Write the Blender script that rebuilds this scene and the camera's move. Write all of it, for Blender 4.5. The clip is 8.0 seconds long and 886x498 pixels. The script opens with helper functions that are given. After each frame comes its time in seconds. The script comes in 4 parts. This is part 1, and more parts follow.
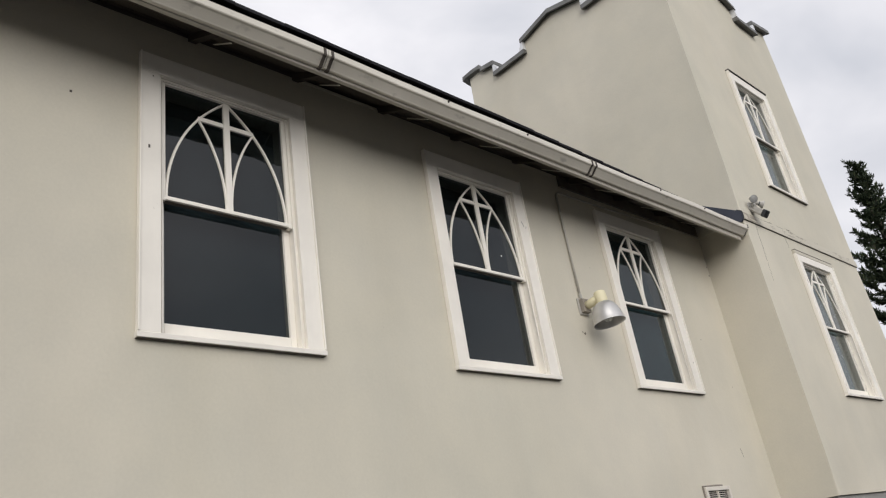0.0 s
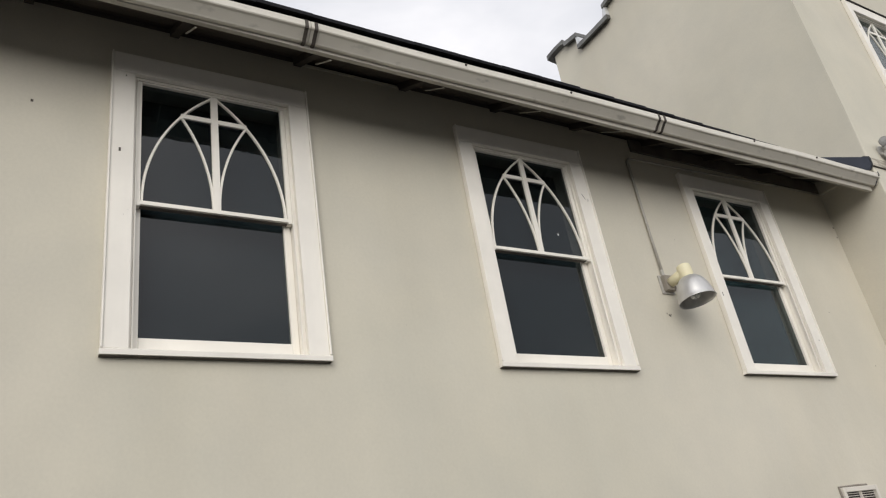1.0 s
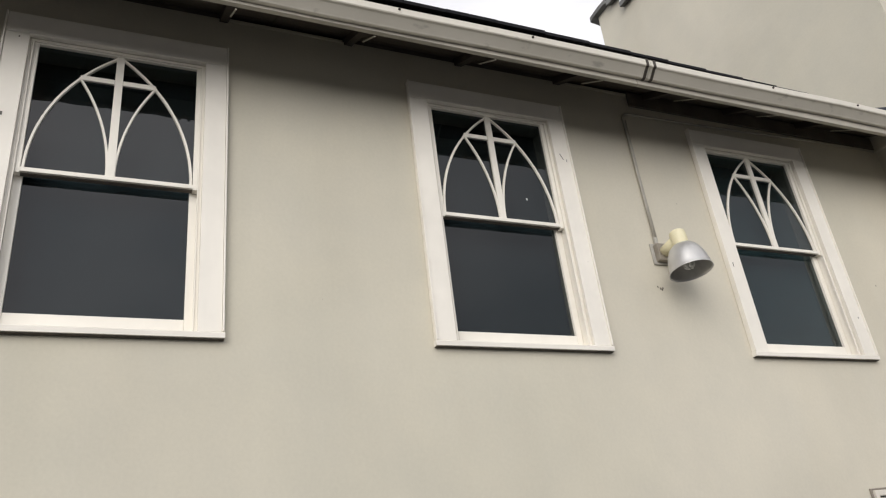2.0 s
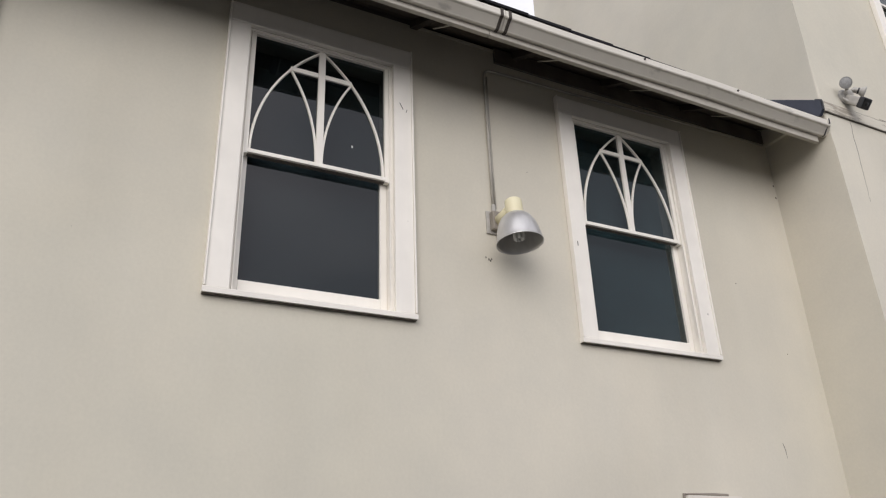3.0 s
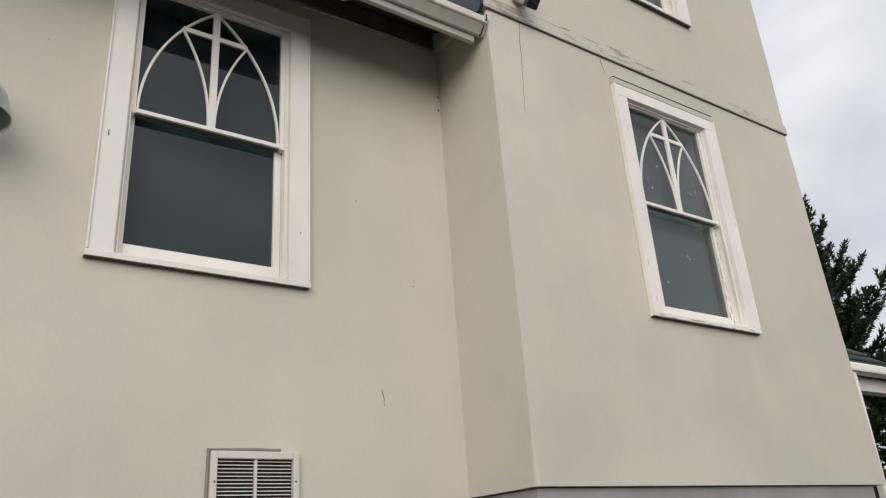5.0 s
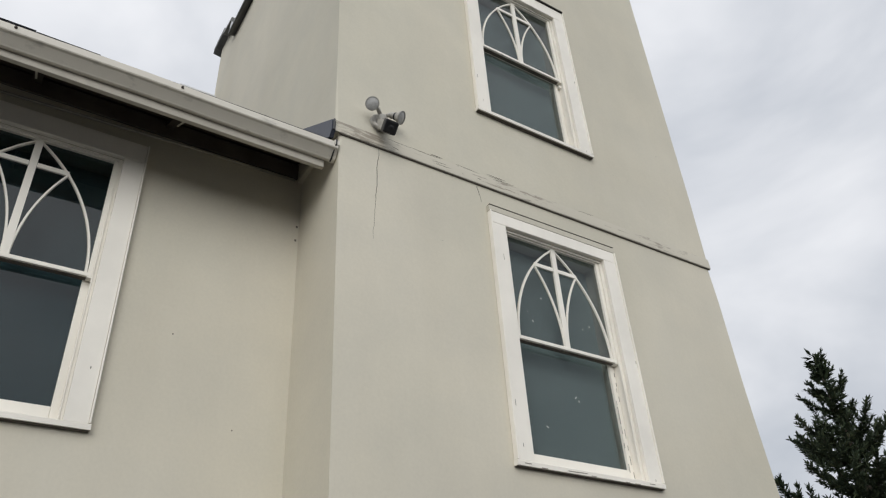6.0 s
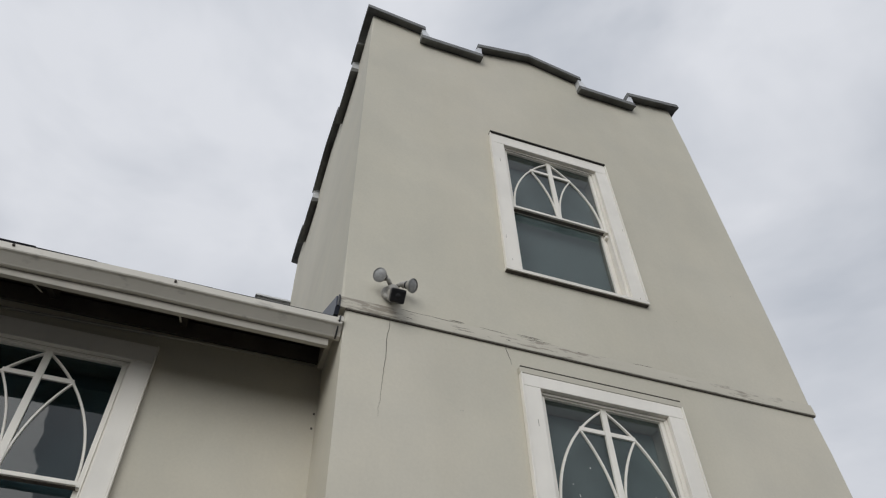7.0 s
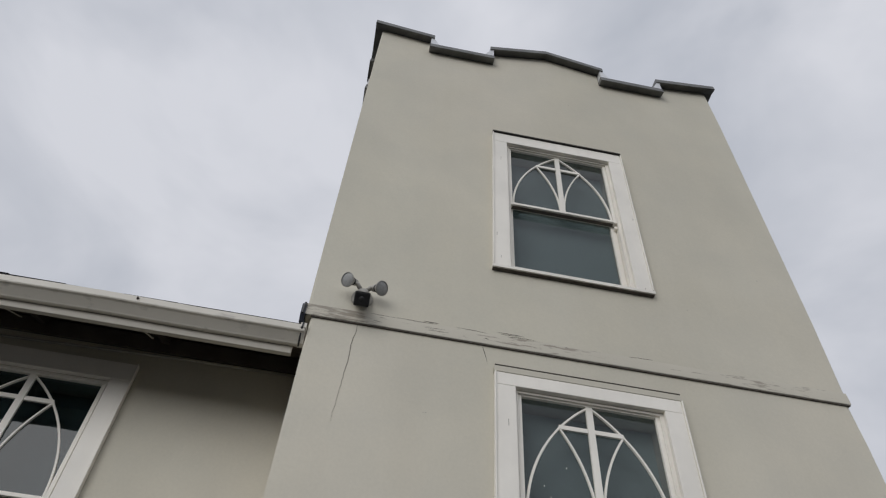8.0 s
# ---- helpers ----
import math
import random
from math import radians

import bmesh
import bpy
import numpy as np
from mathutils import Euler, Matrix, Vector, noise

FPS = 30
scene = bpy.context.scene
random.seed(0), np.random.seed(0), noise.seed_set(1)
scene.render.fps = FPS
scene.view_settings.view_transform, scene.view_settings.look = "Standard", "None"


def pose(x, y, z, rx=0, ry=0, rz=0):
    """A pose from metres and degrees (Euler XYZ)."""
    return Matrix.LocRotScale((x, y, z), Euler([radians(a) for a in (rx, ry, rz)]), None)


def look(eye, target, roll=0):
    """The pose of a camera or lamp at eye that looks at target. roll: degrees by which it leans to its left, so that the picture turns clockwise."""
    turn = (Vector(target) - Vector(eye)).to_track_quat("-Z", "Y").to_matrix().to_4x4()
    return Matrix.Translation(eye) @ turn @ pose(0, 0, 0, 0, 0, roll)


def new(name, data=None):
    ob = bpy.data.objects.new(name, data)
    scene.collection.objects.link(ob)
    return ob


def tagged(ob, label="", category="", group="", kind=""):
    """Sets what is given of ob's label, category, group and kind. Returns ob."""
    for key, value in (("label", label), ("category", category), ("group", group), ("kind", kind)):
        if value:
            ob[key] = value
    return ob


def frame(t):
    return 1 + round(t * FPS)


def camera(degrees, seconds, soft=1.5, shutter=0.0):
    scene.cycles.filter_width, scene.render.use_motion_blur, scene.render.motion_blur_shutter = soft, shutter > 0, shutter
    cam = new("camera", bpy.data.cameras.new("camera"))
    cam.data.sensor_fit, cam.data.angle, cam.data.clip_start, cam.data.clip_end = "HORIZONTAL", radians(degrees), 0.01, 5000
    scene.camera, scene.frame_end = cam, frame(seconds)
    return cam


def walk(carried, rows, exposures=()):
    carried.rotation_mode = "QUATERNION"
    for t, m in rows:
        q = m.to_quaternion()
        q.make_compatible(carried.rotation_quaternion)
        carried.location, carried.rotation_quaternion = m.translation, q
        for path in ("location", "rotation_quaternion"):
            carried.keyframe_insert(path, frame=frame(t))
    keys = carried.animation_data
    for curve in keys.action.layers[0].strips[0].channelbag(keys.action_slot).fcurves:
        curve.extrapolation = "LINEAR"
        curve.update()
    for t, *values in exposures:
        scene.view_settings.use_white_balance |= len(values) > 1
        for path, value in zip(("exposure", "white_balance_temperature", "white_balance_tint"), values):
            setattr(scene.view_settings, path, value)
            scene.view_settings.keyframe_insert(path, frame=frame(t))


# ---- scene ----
cam = camera(60.0, 8.0, soft=1.2)
PATH = [
    (0, (3.358, 0.328, 1.649), (2.097, 1.65, 2.463), -9.5),
    (0.5, (3.371, 0.802, 1.641), (2.049, 2.064, 2.452), -9.8),
    (1, (3.32, 1.264, 1.676), (1.841, 2.279, 2.562), -10.1),
    (1.2, (3.348, 1.458, 1.664), (1.817, 2.397, 2.542), -9.7),
    (2.3, (3.312, 2.563, 1.668), (1.686, 3.311, 2.560), -6.4),
    (2.5, (3.328, 2.706, 1.688), (1.705, 3.493, 2.551), -5.1),
    (3, (3.314, 3.255, 1.67), (1.704, 4.107, 2.496), -2.2),
    (3.5, (3.337, 3.785, 1.638), (1.718, 4.619, 2.466), -0.9),
    (4, (3.288, 4.301, 1.638), (1.715, 5.219, 2.464), -1.6),
    (4.5, (3.342, 4.812, 1.627), (1.819, 5.845, 2.411), -3.1),
    (4.7, (3.352, 5.006, 1.622), (1.847, 6.091, 2.368), -3.7),
    (5.8, (3.473, 6.222, 1.618), (2.052, 7.27, 2.558), -3.6),
    (6, (3.554, 6.434, 1.606), (2.193, 7.368, 2.735), -3.8),
    (6.5, (3.577, 6.857, 1.637), (2.292, 7.563, 2.997), -4.2),
    (7, (3.548, 7.267, 1.666), (2.336, 7.733, 3.187), -1.9),
    (7.5, (3.596, 7.704, 1.684), (2.39, 7.985, 3.255), 1.8),
    (8, (3.567, 8.148, 1.682), (2.326, 8.305, 3.243), 4.4),
]
EXPOSURES = [(0.0, 0.11, 6750, 11), (1.2, 0.20, 6800, 10), (2.5, 0.30, 6850, 12), (3.0, 0.20, 6600, 14), (3.5, 0.22, 6500, 16), (4.2, 0.10, 6380, 13),
             (4.7, 0.02, 6700, 13), (6.0, -0.06, 6600, 8), (6.6, -0.22, 6500, 8), (7.2, -0.40, 6450, 9), (8.0, -0.47, 6430, 10)]
walk(cam, [(t, look(eye, target, roll)) for t, eye, target, roll in PATH], EXPOSURES)

# ---- world, sun and exposure ----
def build_world():
    w = bpy.data.worlds.new("overcast_sky")
    scene.world = w
    w.use_nodes = True
    nt = w.node_tree
    nt.nodes.clear()
    out = nt.nodes.new("ShaderNodeOutputWorld")
    bg = nt.nodes.new("ShaderNodeBackground")
    sky = nt.nodes.new("ShaderNodeTexSky")
    sky.sky_type, sky.sun_disc = "NISHITA", False
    sky.sun_elevation, sky.sun_rotation = radians(23), radians(124)
    tc = nt.nodes.new("ShaderNodeTexCoord")
    mp = nt.nodes.new("ShaderNodeMapping")
    mp.inputs["Scale"].default_value = (1.0, 1.0, 1.9)
    n1 = nt.nodes.new("ShaderNodeTexNoise")
    n1.inputs["Scale"].default_value, n1.inputs["Detail"].default_value = 2.6, 5.0
    n1.inputs["Roughness"].default_value, n1.inputs["Distortion"].default_value = 0.5, 0.35
    ramp = nt.nodes.new("ShaderNodeValToRGB")
    ramp.color_ramp.elements[0].position, ramp.color_ramp.elements[1].position = 0.32, 0.66
    ramp.color_ramp.elements[0].color = (0.48, 0.51, 0.575, 1)
    ramp.color_ramp.elements[1].color = (0.78, 0.79, 0.84, 1)
    mul = nt.nodes.new("ShaderNodeMix")
    mul.data_type, mul.blend_type = "RGBA", "MULTIPLY"
    mul.inputs[0].default_value = 1.0
    mul.inputs[7].default_value = (0.1, 0.1, 0.1, 1)
    mix = nt.nodes.new("ShaderNodeMix")
    mix.data_type = "RGBA"
    mix.inputs[0].default_value = 0.94
    nt.links.new(tc.outputs["Generated"], mp.inputs["Vector"])
    nt.links.new(mp.outputs[0], n1.inputs["Vector"])
    nt.links.new(n1.outputs["Fac"], ramp.inputs[0])
    nt.links.new(sky.outputs[0], mul.inputs[6])
    nt.links.new(mul.outputs[2], mix.inputs[6])
    nt.links.new(ramp.outputs[0], mix.inputs[7])
    # an overcast sky is brighter overhead than at the horizon
    sep = nt.nodes.new("ShaderNodeSeparateXYZ")
    lift = nt.nodes.new("ShaderNodeMapRange")
    lift.inputs["From Min"].default_value, lift.inputs["From Max"].default_value = 0.0, 1.0
    lift.inputs["To Min"].default_value, lift.inputs["To Max"].default_value = 0.90, 1.06
    grade = nt.nodes.new("ShaderNodeVectorMath")
    grade.operation = "SCALE"
    nt.links.new(tc.outputs["Generated"], sep.inputs[0])
    nt.links.new(sep.outputs["Z"], lift.inputs["Value"])
    # and brighter round the veiled sun
    dot = nt.nodes.new("ShaderNodeVectorMath")
    dot.operation = "DOT_PRODUCT"
    dot.inputs[1].default_value = Vector(SUN_WAY).normalized()
    glow = nt.nodes.new("ShaderNodeMapRange")
    glow.interpolation_type = "SMOOTHSTEP"
    glow.inputs["From Min"].default_value, glow.inputs["From Max"].default_value = 0.35, 1.0
    glow.inputs["To Min"].default_value, glow.inputs["To Max"].default_value = 1.0, GLOW
    both = nt.nodes.new("ShaderNodeMath")
    both.operation = "MULTIPLY"
    nt.links.new(tc.outputs["Generated"], dot.inputs[0])
    nt.links.new(dot.outputs["Value"], glow.inputs["Value"])
    nt.links.new(glow.outputs[0], both.inputs[0])
    nt.links.new(lift.outputs[0], both.inputs[1])
    nt.links.new(mix.outputs[2], grade.inputs[0])
    nt.links.new(both.outputs[0], grade.inputs["Scale"])
    nt.links.new(grade.outputs[0], bg.inputs["Color"])
    bg.inputs["Strength"].default_value = SKY
    nt.links.new(bg.outputs[0], out.inputs[0])


def build_sun():
    sun = bpy.data.lights.new("sun", "SUN")
    sun.energy, sun.angle, sun.color = SUN, radians(44), (1.0, 0.985, 0.955)
    ob = new("sun", sun)
    ob.matrix_world = look(SUN_WAY, (0, 0, 0))


SKY, GLOW, SUN = 1.19, 1.55, 1.2
SUN_WAY = (14.0, -9.6, 7.2)
build_world()
build_sun()


# ---- materials ----
class Nodes:
    """A small helper round one material's node tree."""

    def __init__(self, name, rough=0.6, metal=0.0):
        self.mat = bpy.data.materials.new(name)
        self.mat.use_nodes = True
        self.nt = self.mat.node_tree
        self.b = self.nt.nodes["Principled BSDF"]
        self.b.inputs["Roughness"].default_value = rough
        self.b.inputs["Metallic"].default_value = metal
        geo = self.nt.nodes.new("ShaderNodeNewGeometry")
        self.pos = geo.outputs["Position"]

    def noise(self, scale, detail=4.0, stretch=(1, 1, 1), rough=0.55, distort=0.0):
        mp = self.nt.nodes.new("ShaderNodeMapping")
        mp.inputs["Scale"].default_value = stretch
        self.nt.links.new(self.pos, mp.inputs["Vector"])
        n = self.nt.nodes.new("ShaderNodeTexNoise")
        n.inputs["Scale"].default_value, n.inputs["Detail"].default_value = scale, detail
        n.inputs["Roughness"].default_value, n.inputs["Distortion"].default_value = rough, distort
        self.nt.links.new(mp.outputs[0], n.inputs["Vector"])
        return n.outputs["Fac"]

    def ramp(self, fac, stops):
        r = self.nt.nodes.new("ShaderNodeValToRGB")
        els = r.color_ramp.elements
        while len(els) < len(stops):
            els.new(0.5)
        for e, (p, c) in zip(els, stops):
            e.position = p
            e.color = (*c, 1) if len(c) == 3 else c
        self.nt.links.new(fac, r.inputs[0])
        return r.outputs[0]

    def mix(self, a, b, fac, blend="MIX"):
        m = self.nt.nodes.new("ShaderNodeMix")
        m.data_type, m.blend_type = "RGBA", blend
        for value, slot in ((fac, 0), (a, 6), (b, 7)):
            if isinstance(value, (int, float)):
                m.inputs[slot].default_value = value
            elif isinstance(value, tuple):
                m.inputs[slot].default_value = (*value, 1)
            else:
                self.nt.links.new(value, m.inputs[slot])
        return m.outputs[2]

    def color(self, socket):
        self.nt.links.new(socket, self.b.inputs["Base Color"])

    def rough(self, socket):
        self.nt.links.new(socket, self.b.inputs["Roughness"])

    def bump(self, height, strength=0.3, distance=0.01):
        bp = self.nt.nodes.new("ShaderNodeBump")
        bp.inputs["Strength"].default_value, bp.inputs["Distance"].default_value = strength, distance
        self.nt.links.new(height, bp.inputs["Height"])
        old = self.b.inputs["Normal"].links
        if old:
            self.nt.links.new(old[0].from_socket, bp.inputs["Normal"])
        self.nt.links.new(bp.outputs[0], self.b.inputs["Normal"])


def g(v):
    return (v, v, v)


def stucco_material():
    m = Nodes("painted_stucco", 0.82)
    broad = m.noise(0.55, 3.0, distort=0.4)
    col_green = m.ramp(m.noise(0.42, 4.0, (1, 1, 0.6), distort=0.6), [(0.46, g(1.0)), (0.68, (0.93, 0.955, 0.93))])
    mid = m.noise(2.3, 5.0)
    streak = m.noise(3.2, 4.0, (1.0, 1.0, 0.10))
    fine = m.noise(60, 4.0)
    col = m.ramp(broad, [(0.3, (0.565, 0.530, 0.440)), (0.7, (0.64, 0.600, 0.502))])
    col = m.mix(col, col_green, 0.35, "MULTIPLY")
    col = m.mix(col, m.ramp(mid, [(0.35, (0.93, 0.935, 0.94)), (0.65, (1.03, 1.02, 1.0))]), 0.55, "MULTIPLY")
    col = m.mix(col, m.ramp(streak, [(0.30, (0.90, 0.885, 0.865)), (0.50, g(1.0))]), 0.16, "MULTIPLY")
    wash = m.noise(1.1, 5.0, (1.0, 1.0, 0.16), distort=0.3)
    col = m.mix(col, m.ramp(wash, [(0.34, (0.88, 0.865, 0.84)), (0.52, g(1.0))]), 0.28, "MULTIPLY")
    col = m.mix(col, m.ramp(fine, [(0.3, g(0.96)), (0.7, g(1.02))]), 0.7, "MULTIPLY")
    speck = m.noise(21, 2.0)
    col = m.mix(col, (0.30, 0.28, 0.245), m.ramp(speck, [(0.795, g(0)), (0.82, g(0.65))]))
    m.color(col)
    m.bump(m.noise(3.5, 3.0), 0.25, 0.02)
    m.bump(m.noise(30, 5.0), 0.10, 0.006)
    m.bump(m.noise(170, 3.0), 0.10, 0.002)
    return m.mat


def trim_material(name="white_trim_paint", base=(0.88, 0.838, 0.755), worn=0.66):
    m = Nodes(name, 0.5)
    grain = m.noise(9, 4.0, (1.0, 1.0, 0.12))
    dirt = m.noise(2.1, 5.0)
    col = m.mix(base, tuple(0.84 * c for c in base), m.ramp(dirt, [(0.42, g(0)), (0.75, g(0.8))]))
    col = m.mix(col, tuple(0.9 * c for c in base), m.ramp(grain, [(0.5, g(0)), (0.8, g(0.6))]))
    chip = m.noise(17, 6.0, rough=0.7)
    col = m.mix(col, (0.30, 0.27, 0.23), m.ramp(chip, [(worn + 0.06, g(0)), (worn + 0.085, g(0.75))]))
    m.color(col)
    m.bump(m.noise(40, 4.0, (1.0, 1.0, 0.15)), 0.18, 0.003)
    m.bump(m.noise(7, 4.0), 0.12, 0.006)
    return m.mat


def band_material():
    m = Nodes("peeling_band_paint", 0.75)
    col = m.ramp(m.noise(0.8, 3.0), [(0.3, (0.53, 0.496, 0.412)), (0.7, (0.595, 0.557, 0.465))])
    wear = m.mix(m.noise(26.0, 6.0, (1.0, 0.30, 2.0), rough=0.65, distort=0.3), m.noise(1.3, 2.0), 0.40)
    sep = m.nt.nodes.new("ShaderNodeSeparateXYZ")
    m.nt.links.new(m.pos, sep.inputs[0])
    along = m.nt.nodes.new("ShaderNodeMapRange")
    for key, value in (("From Min", 7.8), ("From Max", 10.6), ("To Min", 0.035), ("To Max", -0.04)):
        along.inputs[key].default_value = value
    m.nt.links.new(sep.outputs["Y"], along.inputs["Value"])
    more = m.nt.nodes.new("ShaderNodeMath")
    m.nt.links.new(wear, more.inputs[0])
    m.nt.links.new(along.outputs[0], more.inputs[1])
    col = m.mix(col, (0.20, 0.165, 0.13), m.ramp(more.outputs[0], [(0.540, g(0)), (0.595, g(0.65))]))
    m.color(col)
    m.bump(wear, 0.15, 0.003)
    return m.mat


def gutter_material():
    m = Nodes("gutter_enamel", 0.42)
    base = m.ramp(m.noise(1.2, 4.0), [(0.3, (0.58, 0.545, 0.47)), (0.7, (0.70, 0.66, 0.58))])
    spots = m.noise(12, 5.0, (1, 0.6, 1.4))
    m.color(m.mix(base, (0.34, 0.32, 0.28), m.ramp(spots, [(0.60, g(0)), (0.74, g(0.7))])))
    m.bump(m.noise(3.0, 2.0), 0.1, 0.01)
    return m.mat


def simple(name, a, b, scale, rough=0.6, metal=0.0, stretch=(1, 1, 1), bump=0.2, dist=0.004):
    m = Nodes(name, rough, metal)
    n = m.noise(scale, 5.0, stretch)
    m.color(m.ramp(n, [(0.3, a), (0.7, b)]))
    m.bump(m.noise(scale * 4, 4.0, stretch), bump, dist)
    return m.mat


def glass_material(name, wave, tint=(0.27, 0.285, 0.29), ior=1.55):
    """The outer face of a pane: a tinted clear sheet under a mirror gloss that Fresnel drives."""
    m = Nodes(name, 0.0)
    fresnel = m.nt.nodes.new("ShaderNodeFresnel")
    fresnel.inputs["IOR"].default_value = ior
    gloss = m.nt.nodes.new("ShaderNodeBsdfGlossy")
    gloss.inputs["Roughness"].default_value = 0.015
    clear = m.nt.nodes.new("ShaderNodeBsdfTransparent")
    clear.inputs["Color"].default_value = (*tint, 1)
    both = m.nt.nodes.new("ShaderNodeMixShader")
    if wave:
        m.bump(m.noise(2.2, 2.0, (1, 1, 0.7)), wave, 0.02)
        m.bump(m.noise(11.0, 1.0, (1, 1, 0.6)), wave * 0.4, 0.01)
        normal = m.b.inputs["Normal"].links[0].from_socket
        m.nt.links.new(normal, gloss.inputs["Normal"])
        m.nt.links.new(normal, fresnel.inputs["Normal"])
    m.nt.links.new(fresnel.outputs[0], both.inputs[0])
    m.nt.links.new(clear.outputs[0], both.inputs[1])
    m.nt.links.new(gloss.outputs[0], both.inputs[2])
    m.nt.links.new(both.outputs[0], m.nt.nodes["Material Output"].inputs["Surface"])
    m.nt.nodes.remove(m.b)
    return m.mat


def clear_material():
    m = Nodes("clear_glass_back", 0.0)
    clear = m.nt.nodes.new("ShaderNodeBsdfTransparent")
    m.nt.links.new(clear.outputs[0], m.nt.nodes["Material Output"].inputs["Surface"])
    m.nt.nodes.remove(m.b)
    return m.mat


def shingle_material(name, low, high):
    m = Nodes(name, 0.9)
    m.b.inputs["Specular IOR Level"].default_value = 0.15
    info = m.nt.nodes.new("ShaderNodeObjectInfo")
    tone = m.ramp(info.outputs["Random"], [(0.0, low), (1.0, high)])
    m.color(m.mix(tone, (0.05, 0.05, 0.05), m.ramp(m.noise(120, 3.0), [(0.5, g(0)), (0.8, g(0.4))])))
    m.bump(m.noise(150, 3.0), 0.5, 0.003)
    return m.mat


def foliage_material():
    m = Nodes("fir_needles", 0.7)
    geo = m.nt.nodes.new("ShaderNodeNewGeometry")
    m.color(m.ramp(geo.outputs["Random Per Island"],
                   [(0.0, (0.018, 0.030, 0.016)), (0.6, (0.035, 0.055, 0.026)), (1.0, (0.080, 0.095, 0.040))]))
    return m.mat


STUCCO = stucco_material()
TRIM = trim_material()
SASH = trim_material("sash_paint", (0.885, 0.845, 0.76), 0.69)
BAND = band_material()
GUTTER = gutter_material()
OLD_GLASS = glass_material("wavy_window_glass", 0.12)
GLASS = glass_material("window_glass", 0.0)
CLEAR = clear_material()
DUSKY = ((0.125, 0.148, 0.158), 1.55)
NAVE_OLD_GLASS = glass_material("wavy_dusky_glass", 0.12, *DUSKY)
NAVE_GLASS = glass_material("dusky_glass", 0.0, *DUSKY)
SHINGLE = shingle_material("asphalt_shingles", (0.008, 0.008, 0.010), (0.018, 0.018, 0.021))
HOOD_SHINGLE = shingle_material("mossy_shingles", (0.045, 0.056, 0.052), (0.085, 0.098, 0.090))
NEEDLES = foliage_material()
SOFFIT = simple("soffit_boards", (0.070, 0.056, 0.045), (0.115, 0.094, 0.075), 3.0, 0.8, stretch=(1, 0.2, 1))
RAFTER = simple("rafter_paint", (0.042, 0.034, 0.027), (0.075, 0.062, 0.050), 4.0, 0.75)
COPING = simple("grey_coping_metal", (0.10, 0.10, 0.095), (0.18, 0.182, 0.172), 6.0, 0.55, 0.2)
RISER = simple("pale_riser_metal", (0.60, 0.61, 0.62), (0.74, 0.75, 0.76), 5.0, 0.4, 0.2)
FLASHING = simple("dark_flashing", (0.026, 0.031, 0.046), (0.042, 0.049, 0.068), 7.0, 0.45)
CONCRETE = simple("grey_concrete", (0.27, 0.265, 0.25), (0.36, 0.35, 0.335), 2.5, 0.85)
GROUND = simple("worn_asphalt_paving", (0.034, 0.034, 0.033), (0.056, 0.055, 0.053), 0.8, 0.9, bump=0.4, dist=0.01)
INSIDE = simple("interior_plaster", (0.05, 0.048, 0.044), (0.08, 0.077, 0.07), 0.8, 0.9)
CABLE = simple("painted_conduit", (0.34, 0.32, 0.275), (0.44, 0.41, 0.355), 10.0, 0.5)
ALUMINIUM = simple("brushed_aluminium", (0.50, 0.49, 0.475), (0.64, 0.63, 0.61), 14.0, 0.36, 0.5, (1, 1, 0.3), 0.05, 0.001)
CREAM = simple("cream_plastic", (0.72, 0.66, 0.43), (0.80, 0.74, 0.52), 8.0, 0.5)
TUBE = simple("white_lamp_tube", (0.75, 0.75, 0.72), (0.82, 0.82, 0.80), 8.0, 0.3)
GREY_PLASTIC = simple("weathered_plastic", (0.34, 0.325, 0.29), (0.46, 0.44, 0.40), 14.0, 0.5)
BLACK = simple("black_plastic", (0.012, 0.012, 0.013), (0.03, 0.03, 0.03), 12.0, 0.35)
CRACK = simple("crack_shadow", (0.07, 0.06, 0.05), (0.13, 0.115, 0.095), 30.0, 0.95)
LENS = simple("lamp_lens", (0.32, 0.32, 0.31), (0.44, 0.44, 0.43), 60.0, 0.2, bump=0.5)
BLIND = simple("window_blind", (0.50, 0.615, 0.62), (0.60, 0.725, 0.73), 1.5, 0.9)
# dark green of the added belt that stays out of view
BELT = simple("horizon_belt_green", (0.022, 0.032, 0.017), (0.055, 0.07, 0.036), 1.6, 0.9, bump=0.8, dist=0.2)
DARK_BLIND = simple("dark_window_blind", (0.105, 0.150, 0.165), (0.140, 0.185, 0.200), 1.5, 0.9)
TEAL_BLIND = simple("teal_window_blind", (0.22, 0.34, 0.36), (0.29, 0.42, 0.44), 1.5, 0.9)
FASCIA = simple("fascia_paint", (0.36, 0.335, 0.285), (0.50, 0.465, 0.40), 3.0, 0.6)
BLOCKING = simple("blocking_paint", (0.20, 0.175, 0.145), (0.30, 0.27, 0.225), 5.0, 0.7)
# brown of the blocking; also serves as painted shade on rails and wall top
BLOCK_AND_SHADE = simple("eave_blocking_and_shade", (0.085, 0.072, 0.058), (0.14, 0.12, 0.098), 5.0, 0.75)
BARK = simple("fir_bark", (0.05, 0.04, 0.032), (0.10, 0.08, 0.062), 6.0, 0.9)
VENT_PAINT = trim_material("vent_paint", (0.70, 0.655, 0.58), 0.64)
VOID = simple("vent_dust", (0.018, 0.012, 0.009), (0.035, 0.024, 0.018), 30.0, 0.95)
DARK = simple("dark_void", (0.02, 0.018, 0.016), (0.035, 0.03, 0.027), 6.0, 0.9)


